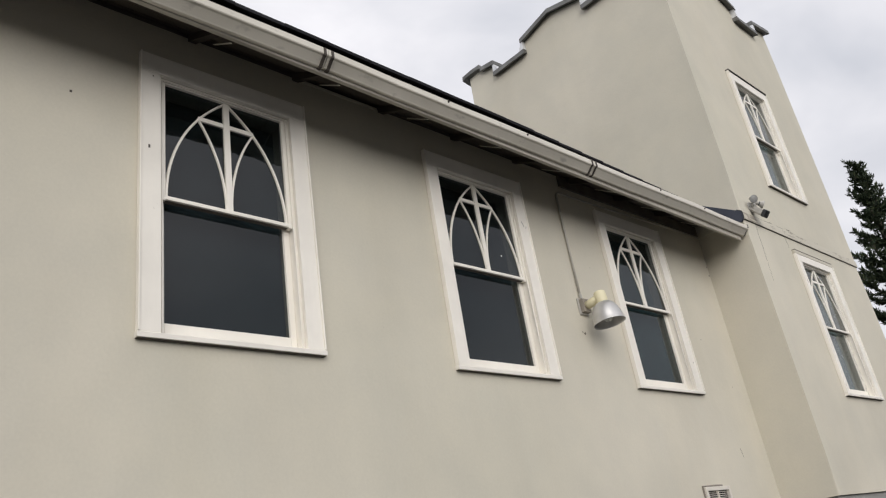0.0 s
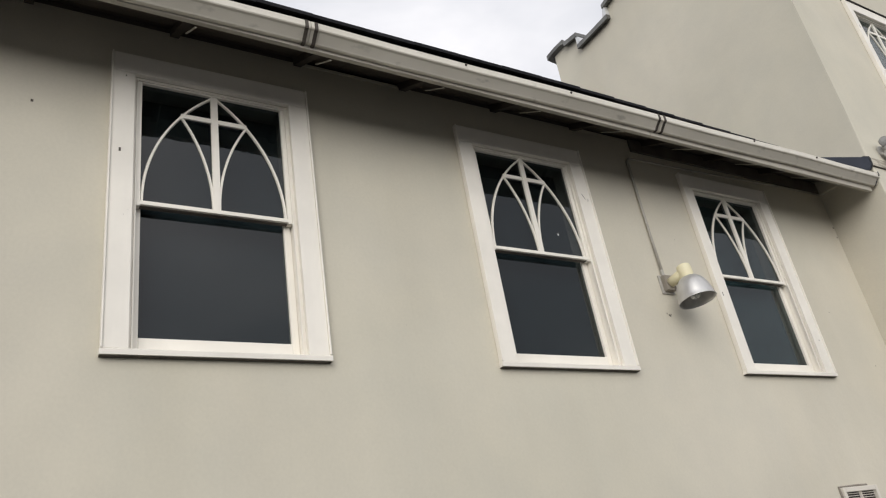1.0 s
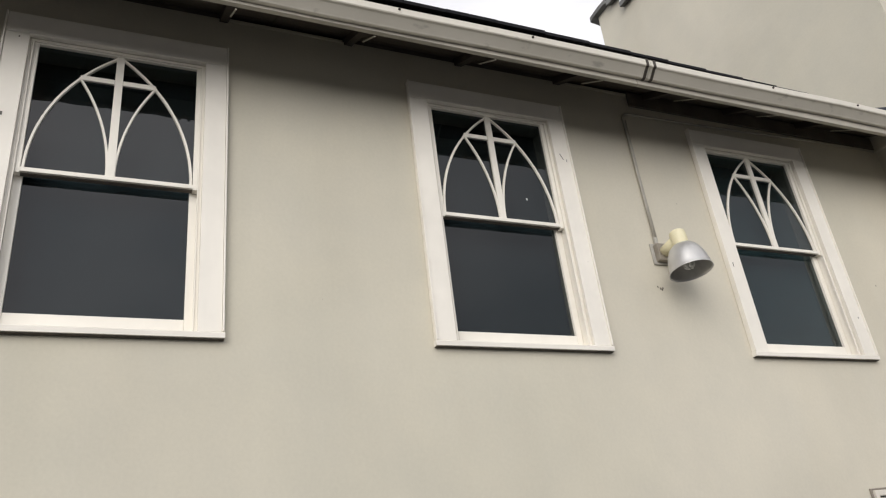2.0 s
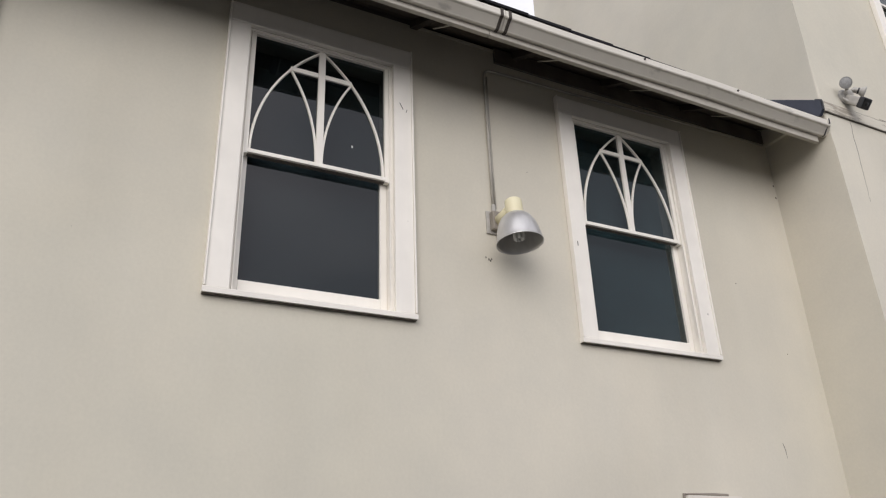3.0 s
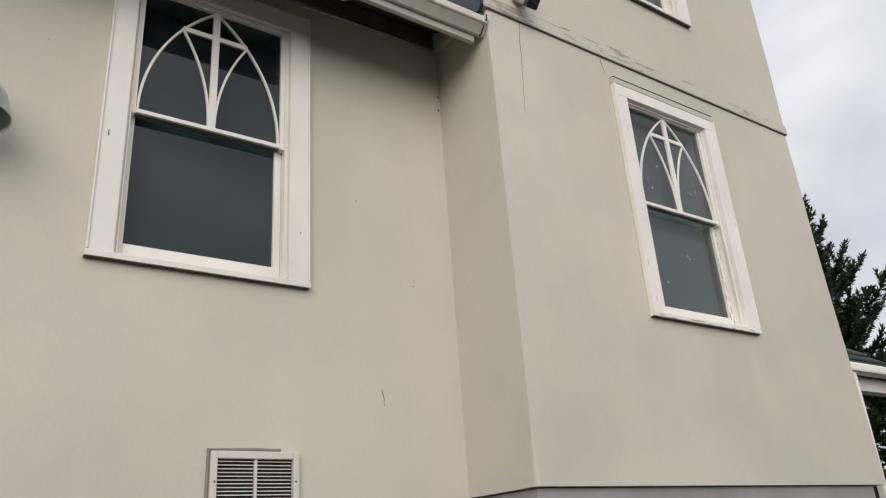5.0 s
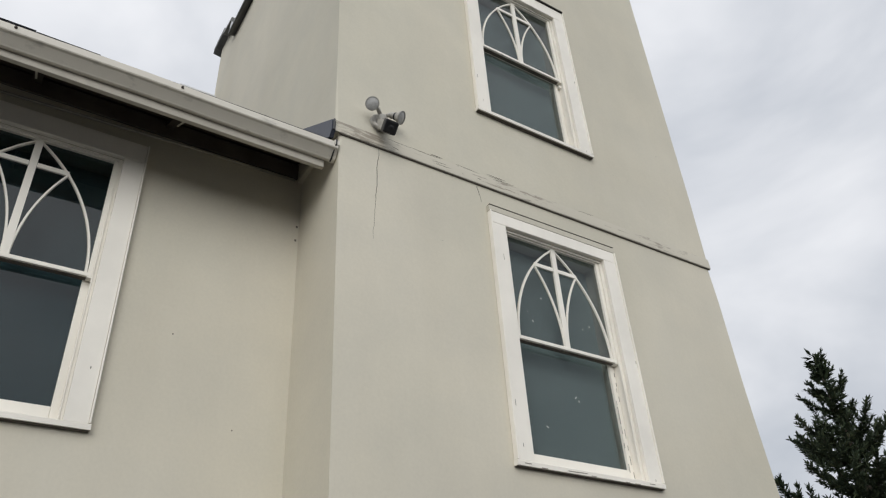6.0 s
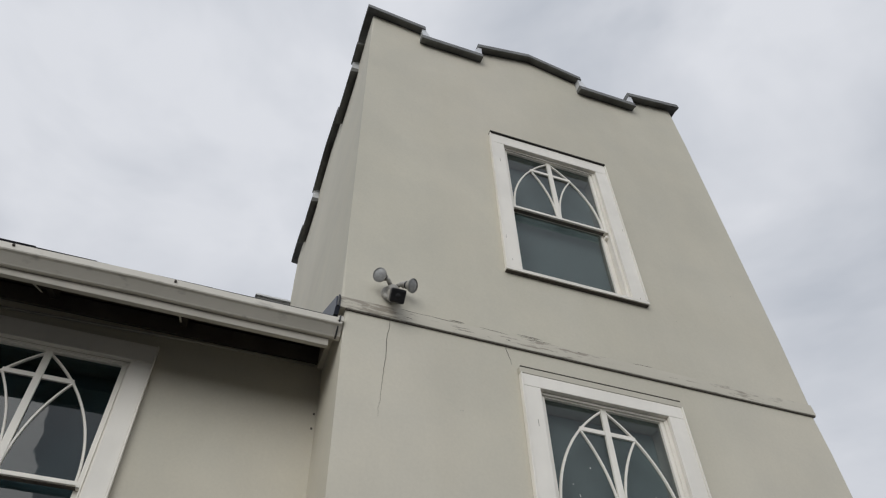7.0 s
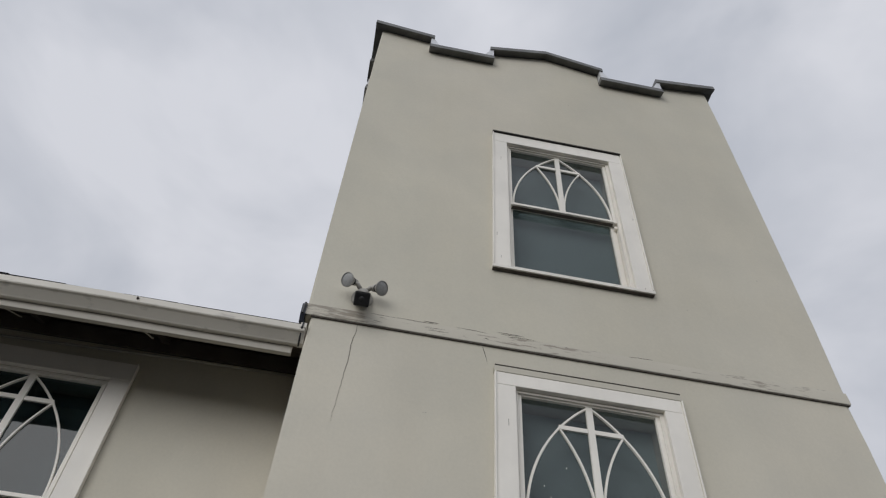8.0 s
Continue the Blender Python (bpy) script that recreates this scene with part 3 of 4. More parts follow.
def build_window(name, face_x, yc, z0, label, drip=False, thin_head=False, seed=0, back=0.0, blind=None):
    """A sash window, its sill's underside at z0. Local: x out of the wall, y along, z up."""
    win = thing(name, label, "window", (face_x, yc, z0), kind="structure")
    w = OPEN_W / 2
    lo, hi = OPEN_LO - 2.93, OPEN_HI - 2.93
    cw = 0.101
    head = 0.085 if drip else 0.120 if thin_head else 0.122
    top = hi + head
    rnd = random.Random(seed)
    # casing
    part("side_casing", box(0.002, 0.030, -w - cw, -w + 0.004, lo + 0.006, hi - 0.0005, 0.0022), TRIM, win)
    part("side_casing", box(0.002, 0.030, w - 0.004, w + cw, lo + 0.006, hi - 0.0005, 0.0022), TRIM, win)
    part("back_band", box(0.002, 0.040, -w - cw - 0.010, -w - cw - 0.001, lo + 0.006, top, 0.004), TRIM, win)
    part("back_band", box(0.002, 0.040, w + cw + 0.001, w + cw + 0.010, lo + 0.006, top, 0.004), TRIM, win)
    part("head_casing", box(0.002, 0.031, -w - cw, w + cw, hi, top, 0.004), TRIM, win)
    sill = prism([(-0.13, lo + 0.014), (-0.13, lo - 0.02), (0.002, lo - 0.024), (0.036, lo - 0.024), (0.038, lo + 0.000), (0.034, lo + 0.004)], "y", -w - cw - 0.013, w + cw + 0.013)
    # the sill's inner part stays within the opening
    bmesh.ops.bisect_plane(sill, geom=sill.verts[:] + sill.edges[:] + sill.faces[:], plane_co=(0.002, 0, 0), plane_no=(1, 0, 0), clear_inner=True)
    bmesh.ops.holes_fill(sill, edges=sill.edges[:])
    part("sill", sill, TRIM, win, "weathered white sill")
    part("sill_bed", prism([(-0.13, lo + 0.014), (-0.13, lo - 0.0), (0.001, lo + 0.0), (0.001, lo + 0.005)], "y", -w + 0.001, w - 0.001), TRIM, win)
    # thin dark strip: the joint, with the sill's shadow put into its colour
    part("drip_shadow_joint", box(0.001, 0.026, -w - cw - 0.010, w + cw + 0.010, lo - 0.028, lo - 0.025), CRACK, win, "dark joint and painted shadow strip under the sill")
    if drip:
        part("drip_board", box(0.002, 0.033, -w - cw - 0.012, w + cw + 0.012, top + 0.0015, top + 0.042, 0.003), BAND, win, "cracked board above the head")
        part("head_crack", box(0.001, 0.035, -w - cw - 0.008, w + cw + 0.005, top + 0.043, top + 0.049), CRACK, win, "dark crack above the head")
    if thin_head:
        part("head_crack", box(0.001, 0.045, -w - cw - 0.01, w + cw + 0.005, top + 0.001, top + 0.016, 0.003), DARK, win, "black gap above the head")
    # box frame within the opening
    part("jamb", box(-0.16, 0.0, -w + 0.001, -w + 0.016, lo + 0.016, hi - 0.016), TRIM, win)
    part("jamb", box(-0.16, 0.0, w - 0.016, w - 0.001, lo + 0.016, hi - 0.016), TRIM, win)
    part("head_jamb", box(-0.16, 0.0, -w + 0.001, w - 0.001, hi - 0.015, hi - 0.001), TRIM, win)
    for s in (-1, 1):
        a, b = sorted((s * (w - 0.017), s * (w - 0.024)))
        part("parting_stop", box(-0.0065 - back, 0.006 - back, a, b, lo + 0.016, hi - 0.016, 0.002), SASH, win)
    iw = w - 0.018
    meet = 0.811            # upper side of the meeting rail
    g_top = hi - 0.008
    # upper sash, the outer one
    up = new("upper_sash")
    up.parent = win
    x0, x1 = -0.044 - back, -0.008 - back
    st = 0.027
    part("stile", box(x0, x1, -iw, -iw + st, meet - 0.03, g_top, 0.003), SASH, up)
    part("stile", box(x0, x1, iw - st, iw, meet - 0.03, g_top, 0.003), SASH, up)
    part("top_rail", box(x0, x1, -iw + st, iw - st, g_top - 0.015, g_top, 0.003), SASH, up)
    part("meeting_rail", box(x1 - 0.017, x1 + 0.001, -iw, iw, meet - 0.023, meet, 0.004), SASH, up)
    # the rail's shaded underside is put into this piece's dark colour
    part("rail_underside", box(-0.050 - back, x1 - 0.014, -iw, iw, meet - 0.0262, meet - 0.006, 0.002), BLOCK_AND_SHADE, up, "meeting rail underside coloured dark as shade")
    gw = iw - st
    gx = -0.026 - back
    rise = g_top - 0.015 - meet
    pane(gx - 0.004, gx, -gw - 0.004, gw + 0.004, meet - 0.004, g_top - 0.011, OLD_GLASS if face_x > 0.1 else NAVE_OLD_GLASS, up, "wavy old glass pane")
    bx0, bx1 = gx + 0.001, gx + 0.012
    part("cross_upright", prism([(-0.019, meet), (0.019, meet), (0.018, meet + rise), (-0.018, meet + rise)], "x", bx0, bx1 + 0.003), SASH, up)
    apex = rise + 0.012
    c = (apex ** 2 - gw ** 2) / (2 * gw)
    r = c + gw
    cross = (rise - 0.012) * 0.79
    half = math.sqrt(r * r - cross * cross) - c
    bm = box(bx0, bx1 + 0.001, -half + 0.004, -0.0195, meet + cross - 0.0138, meet + cross + 0.0138, 0.002)
    box(bx0, bx1 + 0.001, 0.0195, half - 0.004, meet + cross - 0.0138, meet + cross + 0.0138, 0.002, bm)
    part("cross_arm", bm, SASH, up)
    end = math.asin(apex / r)
    for s in (1, -1):
        bm = bmesh.new()
        arc(bm, -s * c, meet, r - 0.008, 0.0 if s > 0 else math.pi, end - 0.012 if s > 0 else math.pi - end + 0.012, 0.0145, bx0, bx1)
        part("arch_bar", bm, SASH, up)
        # the inner curve falls from the arm's end to the foot of the cross
        h0 = 0.004
        d, e = half - 0.018, cross - h0
        r2 = (d * d + e * e) / (2 * d)
        a_end = math.asin(e / r2)
        bm = bmesh.new()
        cy = s * (0.016 + r2)
        if s > 0:
            arc(bm, cy, meet + h0, r2, math.pi, math.pi - a_end, 0.0135, bx0, bx1 - 0.001)
        else:
            arc(bm, cy, meet + h0, r2, 0.0, a_end, 0.0135, bx0, bx1 - 0.001)
        part("inner_curve", bm, SASH, up)
    # lower sash, set back
    low = new("lower_sash")
    low.parent = win
    x0, x1 = -0.090 - back, -0.052 - back
    st = 0.037
    z_lo = lo + 0.016
    part("stile", box(x0, x1, -iw, -iw + st, z_lo, meet + 0.016, 0.003), SASH, low)
    part("stile", box(x0, x1, iw - st, iw, z_lo, meet + 0.016, 0.003), SASH, low)
    part("bottom_rail", box(x0, x1, -iw + st, iw - st, z_lo, z_lo + 0.074, 0.004), SASH, low)
    part("top_rail", box(x0, x1, -iw + st, iw - st, meet - 0.002, meet + 0.016, 0.003), SASH, low)
    pane(-0.074 - back, -0.070 - back, -iw + st - 0.004, iw - st + 0.004, z_lo + 0.070, meet + 0.002, GLASS if face_x > 0.1 else NAVE_GLASS, low, "dark smooth glass pane")
    part("blind", box(-0.157, -0.153, -w + 0.018, w - 0.018, lo + 0.02, hi - 0.02), blind or BLIND, win, "drawn dark window blind")
    if thin_head:
        part("sash_horn", box(x1 + 0.001, x1 + 0.03, iw - 0.02, iw + 0.004, meet - 0.075, meet - 0.047, 0.004), SASH, win)
    return win


# ---- tower ----
STEP_OUT, STEP_IN = 1.11, 0.508


def coping_tops(lo, hi):
    """Columns of the parapet: from, to and the coping's upper edge at both ends, about the profile's middle."""
    return [(lo, -STEP_OUT, 8.645, 8.55), (-STEP_OUT, -STEP_IN, 8.36, 8.36), (-STEP_IN, 0.0, 8.55, 8.69),
            (0.0, STEP_IN, 8.69, 8.55), (STEP_IN, STEP_OUT, 8.36, 8.36), (STEP_OUT, hi, 8.55, 8.645)]


def build_tower():
    x0, x1, y0, y1 = TOWER
    xm = -1.03
    t = 0.22
    span_y, span_x = (y0 - TOWER_MID, y1 - TOWER_MID), (x0 - xm, x1 - xm)
    band_z = 4.71

    def face(name, origin, u, w, span, openings, spots, label, upper=True):
        cols = coping_tops(*span)
        holes = [(c - OPEN_W / 2, c + OPEN_W / 2, z + OPEN_LO - 2.93, z + OPEN_HI - 2.93) for c, z in openings]
        us = [span[0]] + [c[1] for c in cols] + [v for h in holes for v in h[:2]]
        us = sorted(set(us))
        vs = ([band_z, 6.2, 7.95, 8.2] if upper else [PLINTH, 2.3, 2.65, 3.4, 3.75, band_z + 0.01]) + [v for h in holes for v in h[2:]]
        tops = []
        for a, b in zip(us, us[1:]):
            for c0, c1, h0, h1 in cols:
                if c0 - 1e-6 <= a and b <= c1 + 1e-6:
                    def at(u):
                        return h0 + (h1 - h0) * (u - c0) / (c1 - c0) - 0.05
                    tops.append((at(a), at(b)))
        bm = slab(us, vs, holes, t, facing(origin, u, w), tops if upper else None)
        if not upper:
            for v in bm.verts:      # the stucco flares out towards the foot of the north corner
                if v.co.y > y1 - 0.06 and v.co.z < 3.9:
                    v.co.y += 0.10 * ((3.9 - v.co.z) / 1.97) ** 1.4
        round_corner(bm, spots, 0.022)
        tagged(part(name, bm, STUCCO, None, label), category="wall", kind="structure")
    corners = [(x1, y0), (x1, y1), (x0, y0), (x0, y1)]
    opens = [(c - TOWER_MID, z) for c, z in TOWER_WINDOWS]
    lab = "warm grey painted stucco tower wall with stepped parapet"
    face("wall_tower_east", (x1, TOWER_MID, 0), (0, 1, 0), (1, 0, 0), span_y, opens[1:], corners, lab)
    face("wall_tower_west", (x0, TOWER_MID, 0), (0, -1, 0), (-1, 0, 0), (-span_y[1], -span_y[0]), [], corners, lab)
    face("wall_tower_south", (xm, y0, 0), (1, 0, 0), (0, -1, 0), (span_x[0] + t, span_x[1] - t), [], [], lab)
    face("wall_tower_north", (xm, y1, 0), (-1, 0, 0), (0, 1, 0), (-span_x[1] + t, -span_x[0] - t), [], [], lab)
    d = INSET
    e, k = 0.002, 0.030
    low = [(x1 - d, y0 + k), (x1 - d, y1 - e), (x0 + d, y0 + k), (x0 + d, y1 - e)]
    lab = "warm grey painted stucco lower stage of the tower"
    face("wall_stage_east", (x1 - d, TOWER_MID, 0), (0, 1, 0), (1, 0, 0), (span_y[0] + k, span_y[1] - e), opens[:1], low, lab, False)
    face("wall_stage_west", (x0 + d, TOWER_MID, 0), (0, -1, 0), (-1, 0, 0), (-span_y[1] + e, -span_y[0] - k), [], low, lab, False)
    face("wall_stage_south", (xm, y0 + k, 0), (1, 0, 0), (0, -1, 0), (span_x[0] + t + d, span_x[1] - t - d), [], [], lab, False)
    face("wall_stage_north", (xm, y1 - e, 0), (-1, 0, 0), (0, 1, 0), (-span_x[1] + t + d, -span_x[0] - t - d), [], [], lab, False)
    tagged(part("plinth_tower", box(x0 + d + 0.03, x1 - d - 0.03, y0 + k + 0.03, y1 - 0.035, 0, PLINTH - 0.004, 0.01), CONCRETE, None,
                "bare grey concrete foundation under the tower"), category="foundation", kind="structure")
    tagged(part("ceiling", box(x0 + t, x1 - t, y0 + t, y1 - t, 7.95, 8.05), INSIDE, None, "plain flat tower roof slab"), category="ceiling", kind="structure")
    # the drip band: the upper stucco flares out over a dark joint
    band = thing("tower_band", "weathered drip band with flaking paint round the tower", "band", (0, 0, 0), kind="structure")
    prof = [(0.0012, 0.0), (0.0035, -0.001), (0.0045, 0.003), (0.0040, 0.03), (0.0028, 0.06), (0.0011, 0.085)]
    rnd = random.Random(7)

    def strip(a, b, fixed, axis, sign):
        n = 30
        bm = bmesh.new()
        rows = []
        for i in range(n + 1):
            s = a + (b - a) * i / n
            wob = rnd.uniform(-0.0015, 0.0015)
            row = []
            for d, h in prof:
                dd = d + (wob if d > 0.01 else 0)
                row.append(bm.verts.new((fixed + sign * dd, s, band_z + h + wob) if axis == "y" else (s, fixed + sign * dd, band_z + h + wob)))
            rows.append(row)
        for p, q in zip(rows, rows[1:]):
            for k in range(len(prof)):
                bm.faces.new((p[k], p[(k + 1) % len(prof)], q[(k + 1) % len(prof)], q[k]))
        bm.faces.new(rows[0])
        bm.faces.new(rows[-1][::-1])
        return bm
    part("band_face", strip(y0 - 0.004, y1 + 0.004, x1, "y", 1), BAND, band)
    part("band_face", strip(x0, x1, y1, "x", 1), BAND, band)
    # flaking paint along the band: ragged dark splits that taper out
    chips = random.Random(41)
    for ya, yb, h, thick in ((7.83, 7.90, 0.068, 0.004), (7.94, 8.03, 0.082, 0.0025), (8.15, 8.36, 0.088, 0.0025), (8.30, 8.53, 0.090, 0.0035), (8.45, 8.54, 0.100, 0.006),
                             (8.17, 8.22, 0.035, 0.004), (8.46, 8.58, 0.046, 0.0045), (8.48, 8.60, 0.032, 0.003), (8.64, 8.82, 0.092, 0.003), (8.80, 8.83, 0.040, 0.007),
                             (8.88, 9.04, 0.108, 0.005), (8.90, 9.02, 0.094, 0.005), (8.92, 9.10, 0.080, 0.004), (9.04, 9.29, 0.074, 0.0035), (9.27, 9.30, 0.072, 0.010),
                             (9.30, 9.62, 0.076, 0.002), (9.66, 9.80, 0.086, 0.004), (9.95, 10.20, 0.080, 0.002), (10.62, 10.76, 0.070, 0.003)):
        n = max(5, int((yb - ya) / 0.016))
        bm = bmesh.new()
        edge = []
        drift = 0.0
        for i in range(n + 1):
            f = i / n
            drift += chips.uniform(-0.0022, 0.0022)
            z = h + drift
            out = x1 + 0.0007 + max(0.0, 0.0045 - 0.0042 * max(0.0, z - 0.02) / 0.065)
            w = thick * (0.12 + math.sin(math.pi * f) * chips.uniform(0.35, 1.0)) / 2
            edge.append([bm.verts.new((out, ya + (yb - ya) * f, band_z + z - w)), bm.verts.new((out, ya + (yb - ya) * f, band_z + z + w))])
        for lo, hi in zip(edge, edge[1:]):
            bm.faces.new((lo[0], hi[0], hi[1], lo[1]))
        rim = bmesh.ops.extrude_face_region(bm, geom=bm.faces[:])
        for v in rim["geom"]:
            if isinstance(v, bmesh.types.BMVert):
                v.co.x -= 0.004
        bmesh.ops.recalc_face_normals(bm, faces=bm.faces[:])
        part("paint_split", bm, CRACK, band)
    part("band_joint", box(x1 - d + 0.001, x1 + 0.001, y0 + k, y1 - e, band_z - 0.010, band_z - 0.002), CRACK, band, "dark open joint")
    # coping
    cop = thing("parapet_coping", "grey metal coping stepping along the tower's parapet", "coping", (0, 0, 0), kind="structure")
    over, th = 0.068, 0.072
    for origin, u, w, span, ext in (((x1, TOWER_MID, 0), (0, 1, 0), (1, 0, 0), span_y, over), ((x0, TOWER_MID, 0), (0, -1, 0), (-1, 0, 0), (-span_y[1], -span_y[0]), over),
                                    ((xm, y0, 0), (1, 0, 0), (0, -1, 0), span_x, -t - over - 0.003), ((xm, y1, 0), (-1, 0, 0), (0, 1, 0), (-span_x[1], -span_x[0]), -t - over - 0.003)):
        m = facing(origin, u, w)
        for a, b, za, zb in coping_tops(*span):
            ea, eb = a, b
            k = (zb - za) / (b - a)
            if a == span[0]:
                ea = a - ext
                za -= min(ext, 0) * k
            if b == span[1]:
                eb = b + ext
                zb += min(ext, 0) * k
            # high pieces lap over the step, low ones stop against it
            high = za > 8.45
            if high and abs(a) in (STEP_IN, STEP_OUT):
                ea -= 0.035
            if high and abs(b) in (STEP_IN, STEP_OUT):
                eb += 0.035
            bm = bmesh.new()
            sec = [(over, 0.0), (over + 0.008, -th), (over - 0.006, -th), (0.004, -th + 0.022), (-t - 0.004, -th + 0.022), (-t - over, -th), (-t - over, 0.0), (-t / 2, 0.012)]
            ra = [bm.verts.new(m @ Vector((ea, za + h, d))) for d, h in sec]
            rb = [bm.verts.new(m @ Vector((eb, zb + h, d))) for d, h in sec]
            for i in range(len(sec)):
                j = (i + 1) % len(sec)
                bm.faces.new((ra[i], ra[j], rb[j], rb[i]))
            bm.faces.new(ra)
            bm.faces.new(rb[::-1])
            part("coping_length", bm, COPING, cop)
        for s in (-1, 1):
            for at, side in ((STEP_IN, 1), (STEP_OUT, -1)):
                # pale upright flashing at the step, leaning
                u0 = s * (at + side * 0.004)
                u1 = s * (at + side * 0.085)
                bm = bmesh.new()
                sec = [(u0, 8.365), (u1, 8.365), (u0 + s * side * 0.012, 8.52), (u0, 8.52)]
                lo_ = [bm.verts.new(m @ Vector((a, b, over - 0.004))) for a, b in sec]
                hi_ = [bm.verts.new(m @ Vector((a, b, -t - over + 0.004))) for a, b in sec]
                bm.faces.new(lo_)
                bm.faces.new(hi_[::-1])
                for i in range(4):
                    bm.faces.new((lo_[i], hi_[i], hi_[(i + 1) % 4], lo_[(i + 1) % 4]))
                part("step_flashing", bm, RISER, cop, "pale metal step flashing")


# ---- fittings ----
def build_lamp():
    """A wall flood lamp: box, arm, cream neck and aluminium reflector."""
    lamp = thing("wall_lamp", "old aluminium bell wall lamp with cream plastic neck", "lamp", (0, 5.352, 3.588))
    part("junction_box", box(0.002, 0.05, -0.045, 0.045, -0.06, 0.055, 0.008), BLOCKING, lamp, "dirty grey junction box")
    part("mounting_plate", box(0.0015, 0.012, -0.065, 0.055, -0.075, 0.065, 0.004), GREY_PLASTIC, lamp)
    part("arm", pipe([(0.05, 0.0, -0.005), (0.11, 0.004, 0.005), (0.17, 0.01, 0.02)], 0.036, 14), CREAM, lamp, smooth=True)
    tilt = pose(0.185, 0.012, -0.012, 2, -5, 0)
    part("neck", rings([(0.0, 0.080), (0.038, 0.079), (0.046, 0.072), (0.048, 0.058), (0.048, -0.012), (0.044, -0.026), (0.0, -0.026)], 28, m=tilt), CREAM, lamp, "yellowed cream plastic neck", smooth=True)
    prof = [(0.040, -0.016), (0.062, -0.023), (0.085, -0.045), (0.103, -0.078), (0.115, -0.117), (0.122, -0.158), (0.126, -0.184), (0.129, -0.190),
            (0.130, -0.195), (0.127, -0.196), (0.122, -0.183), (0.118, -0.158), (0.111, -0.118), (0.099, -0.080), (0.081, -0.049), (0.060, -0.028), (0.028, -0.024)]
    part("reflector", rings(prof, 48, m=tilt), ALUMINIUM, lamp, "dull aluminium bell reflector", smooth=True)
    for k in range(6):
        a = k * math.pi / 3 + 0.5
        c, s = 0.026 * math.cos(a), 0.026 * math.sin(a)
        bm = pipe([tilt @ Vector((c, s, -0.05)), tilt @ Vector((c, s, -0.162)), tilt @ Vector((c * 0.6, s * 0.6, -0.172))], 0.008, 10)
        part("lamp_tube", bm, TUBE, lamp, "white fluorescent tube", smooth=True)
    part("lamp_holder", rings([(0.0, -0.026), (0.032, -0.028), (0.032, -0.062), (0.0, -0.064)], 20, m=tilt), TUBE, lamp, smooth=True)
    con = thing("conduit", "painted cable conduit running up the wall and under the eave", "conduit", (0, 0, 0))
    bend = [(0.014, 5.335 + 0.05 * (1 - math.cos(a)), 4.60 + 0.05 * math.sin(a)) for a in [i * math.pi / 16 for i in range(9)]]
    part("riser_pipe", pipe([(0.014, 5.335, 3.68), (0.014, 5.335, 4.1)] + bend + [(0.014, 6.0, 4.662), (0.014, 7.15, 4.706), (0.014, 7.78, 4.714)], 0.0085, 10), CABLE, con, smooth=True)
    part("riser_cable", pipe([(0.009, 5.354, 3.68), (0.008, 5.352, 4.0), (0.009, 5.352, 4.35), (0.008, 5.355, 4.60)], 0.005, 8), CABLE, con, smooth=True)
    part("connector", rings([(0.013, 0.0), (0.014, 0.03), (0.011, 0.045)], 12, True, m=pose(0.016, 5.335, 3.652)), GREY_PLASTIC, con)
    # old fixing holes below the lamp
    rnd = random.Random(3)
    for dy, dz in ((-0.078, -0.222), (-0.060, -0.232), (-0.042, -0.228), (-0.050, -0.238)):
        w = rnd.uniform(0.0025, 0.0045)
        hole = part("fixing_hole", box(0.0005, 0.002, 5.352 + dy - w, 5.352 + dy + w, 3.588 + dz - w * 1.8, 3.588 + dz + w * 1.8, 0.0005), CRACK, None,
                    "small dark old fixing hole in the stucco")
        tagged(hole, category="hole", group="old fixing holes", kind="structure")


def build_vent():
    vent = thing("wall_vent", "white painted louvred vent grille set in the stucco", "vent", (0, 6.653, 1.982))
    part("frame_side", box(0.002, 0.030, -0.205, -0.176, -0.14, 0.150, 0.004), VENT_PAINT, vent)
    part("frame_side", box(0.002, 0.030, 0.176, 0.205, -0.14, 0.150, 0.004), VENT_PAINT, vent)
    part("frame_top", box(0.002, 0.030, -0.176, 0.176, 0.117, 0.150, 0.004), VENT_PAINT, vent)
    part("frame_bottom", box(0.002, 0.030, -0.176, 0.176, -0.14, -0.105, 0.004), VENT_PAINT, vent)
    part("mullion", box(0.004, 0.022, -0.006, 0.006, -0.105, 0.117, 0.002), VENT_PAINT, vent)
    part("backing", box(0.0012, 0.0030, -0.1755, 0.1755, -0.1045, 0.1165), VOID, vent, "dark dusty backing mesh")
    part("sealing_bead", pipe([(0.006, -0.214, -0.14), (0.008, -0.212, 0.157), (0.006, 0.0, 0.160), (0.006, 0.12, 0.158)], 0.008, 8), BLOCKING, vent, "cracked grey sealing bead")
    slat = mesh_of("slat", prism([(0.005, 0.0042), (0.0145, 0.0018), (0.0150, -0.0016), (0.006, 0.0012)], "y", -0.082, 0.082), VENT_PAINT)
    for side in (-0.09, 0.09):
        for k in range(14):
            ob = new("slat", slat)
            ob.parent = vent
            ob.location = (0, side, 0.106 - 0.0157 * k)
    for s in (-1, 1):
        part("screw", rings([(0.0, 0.003), (0.004, 0.002), (0.005, 0.0)], 10, m=pose(0.030, s * 0.187, 0.02, 0, 90, 0)), CRACK, vent)


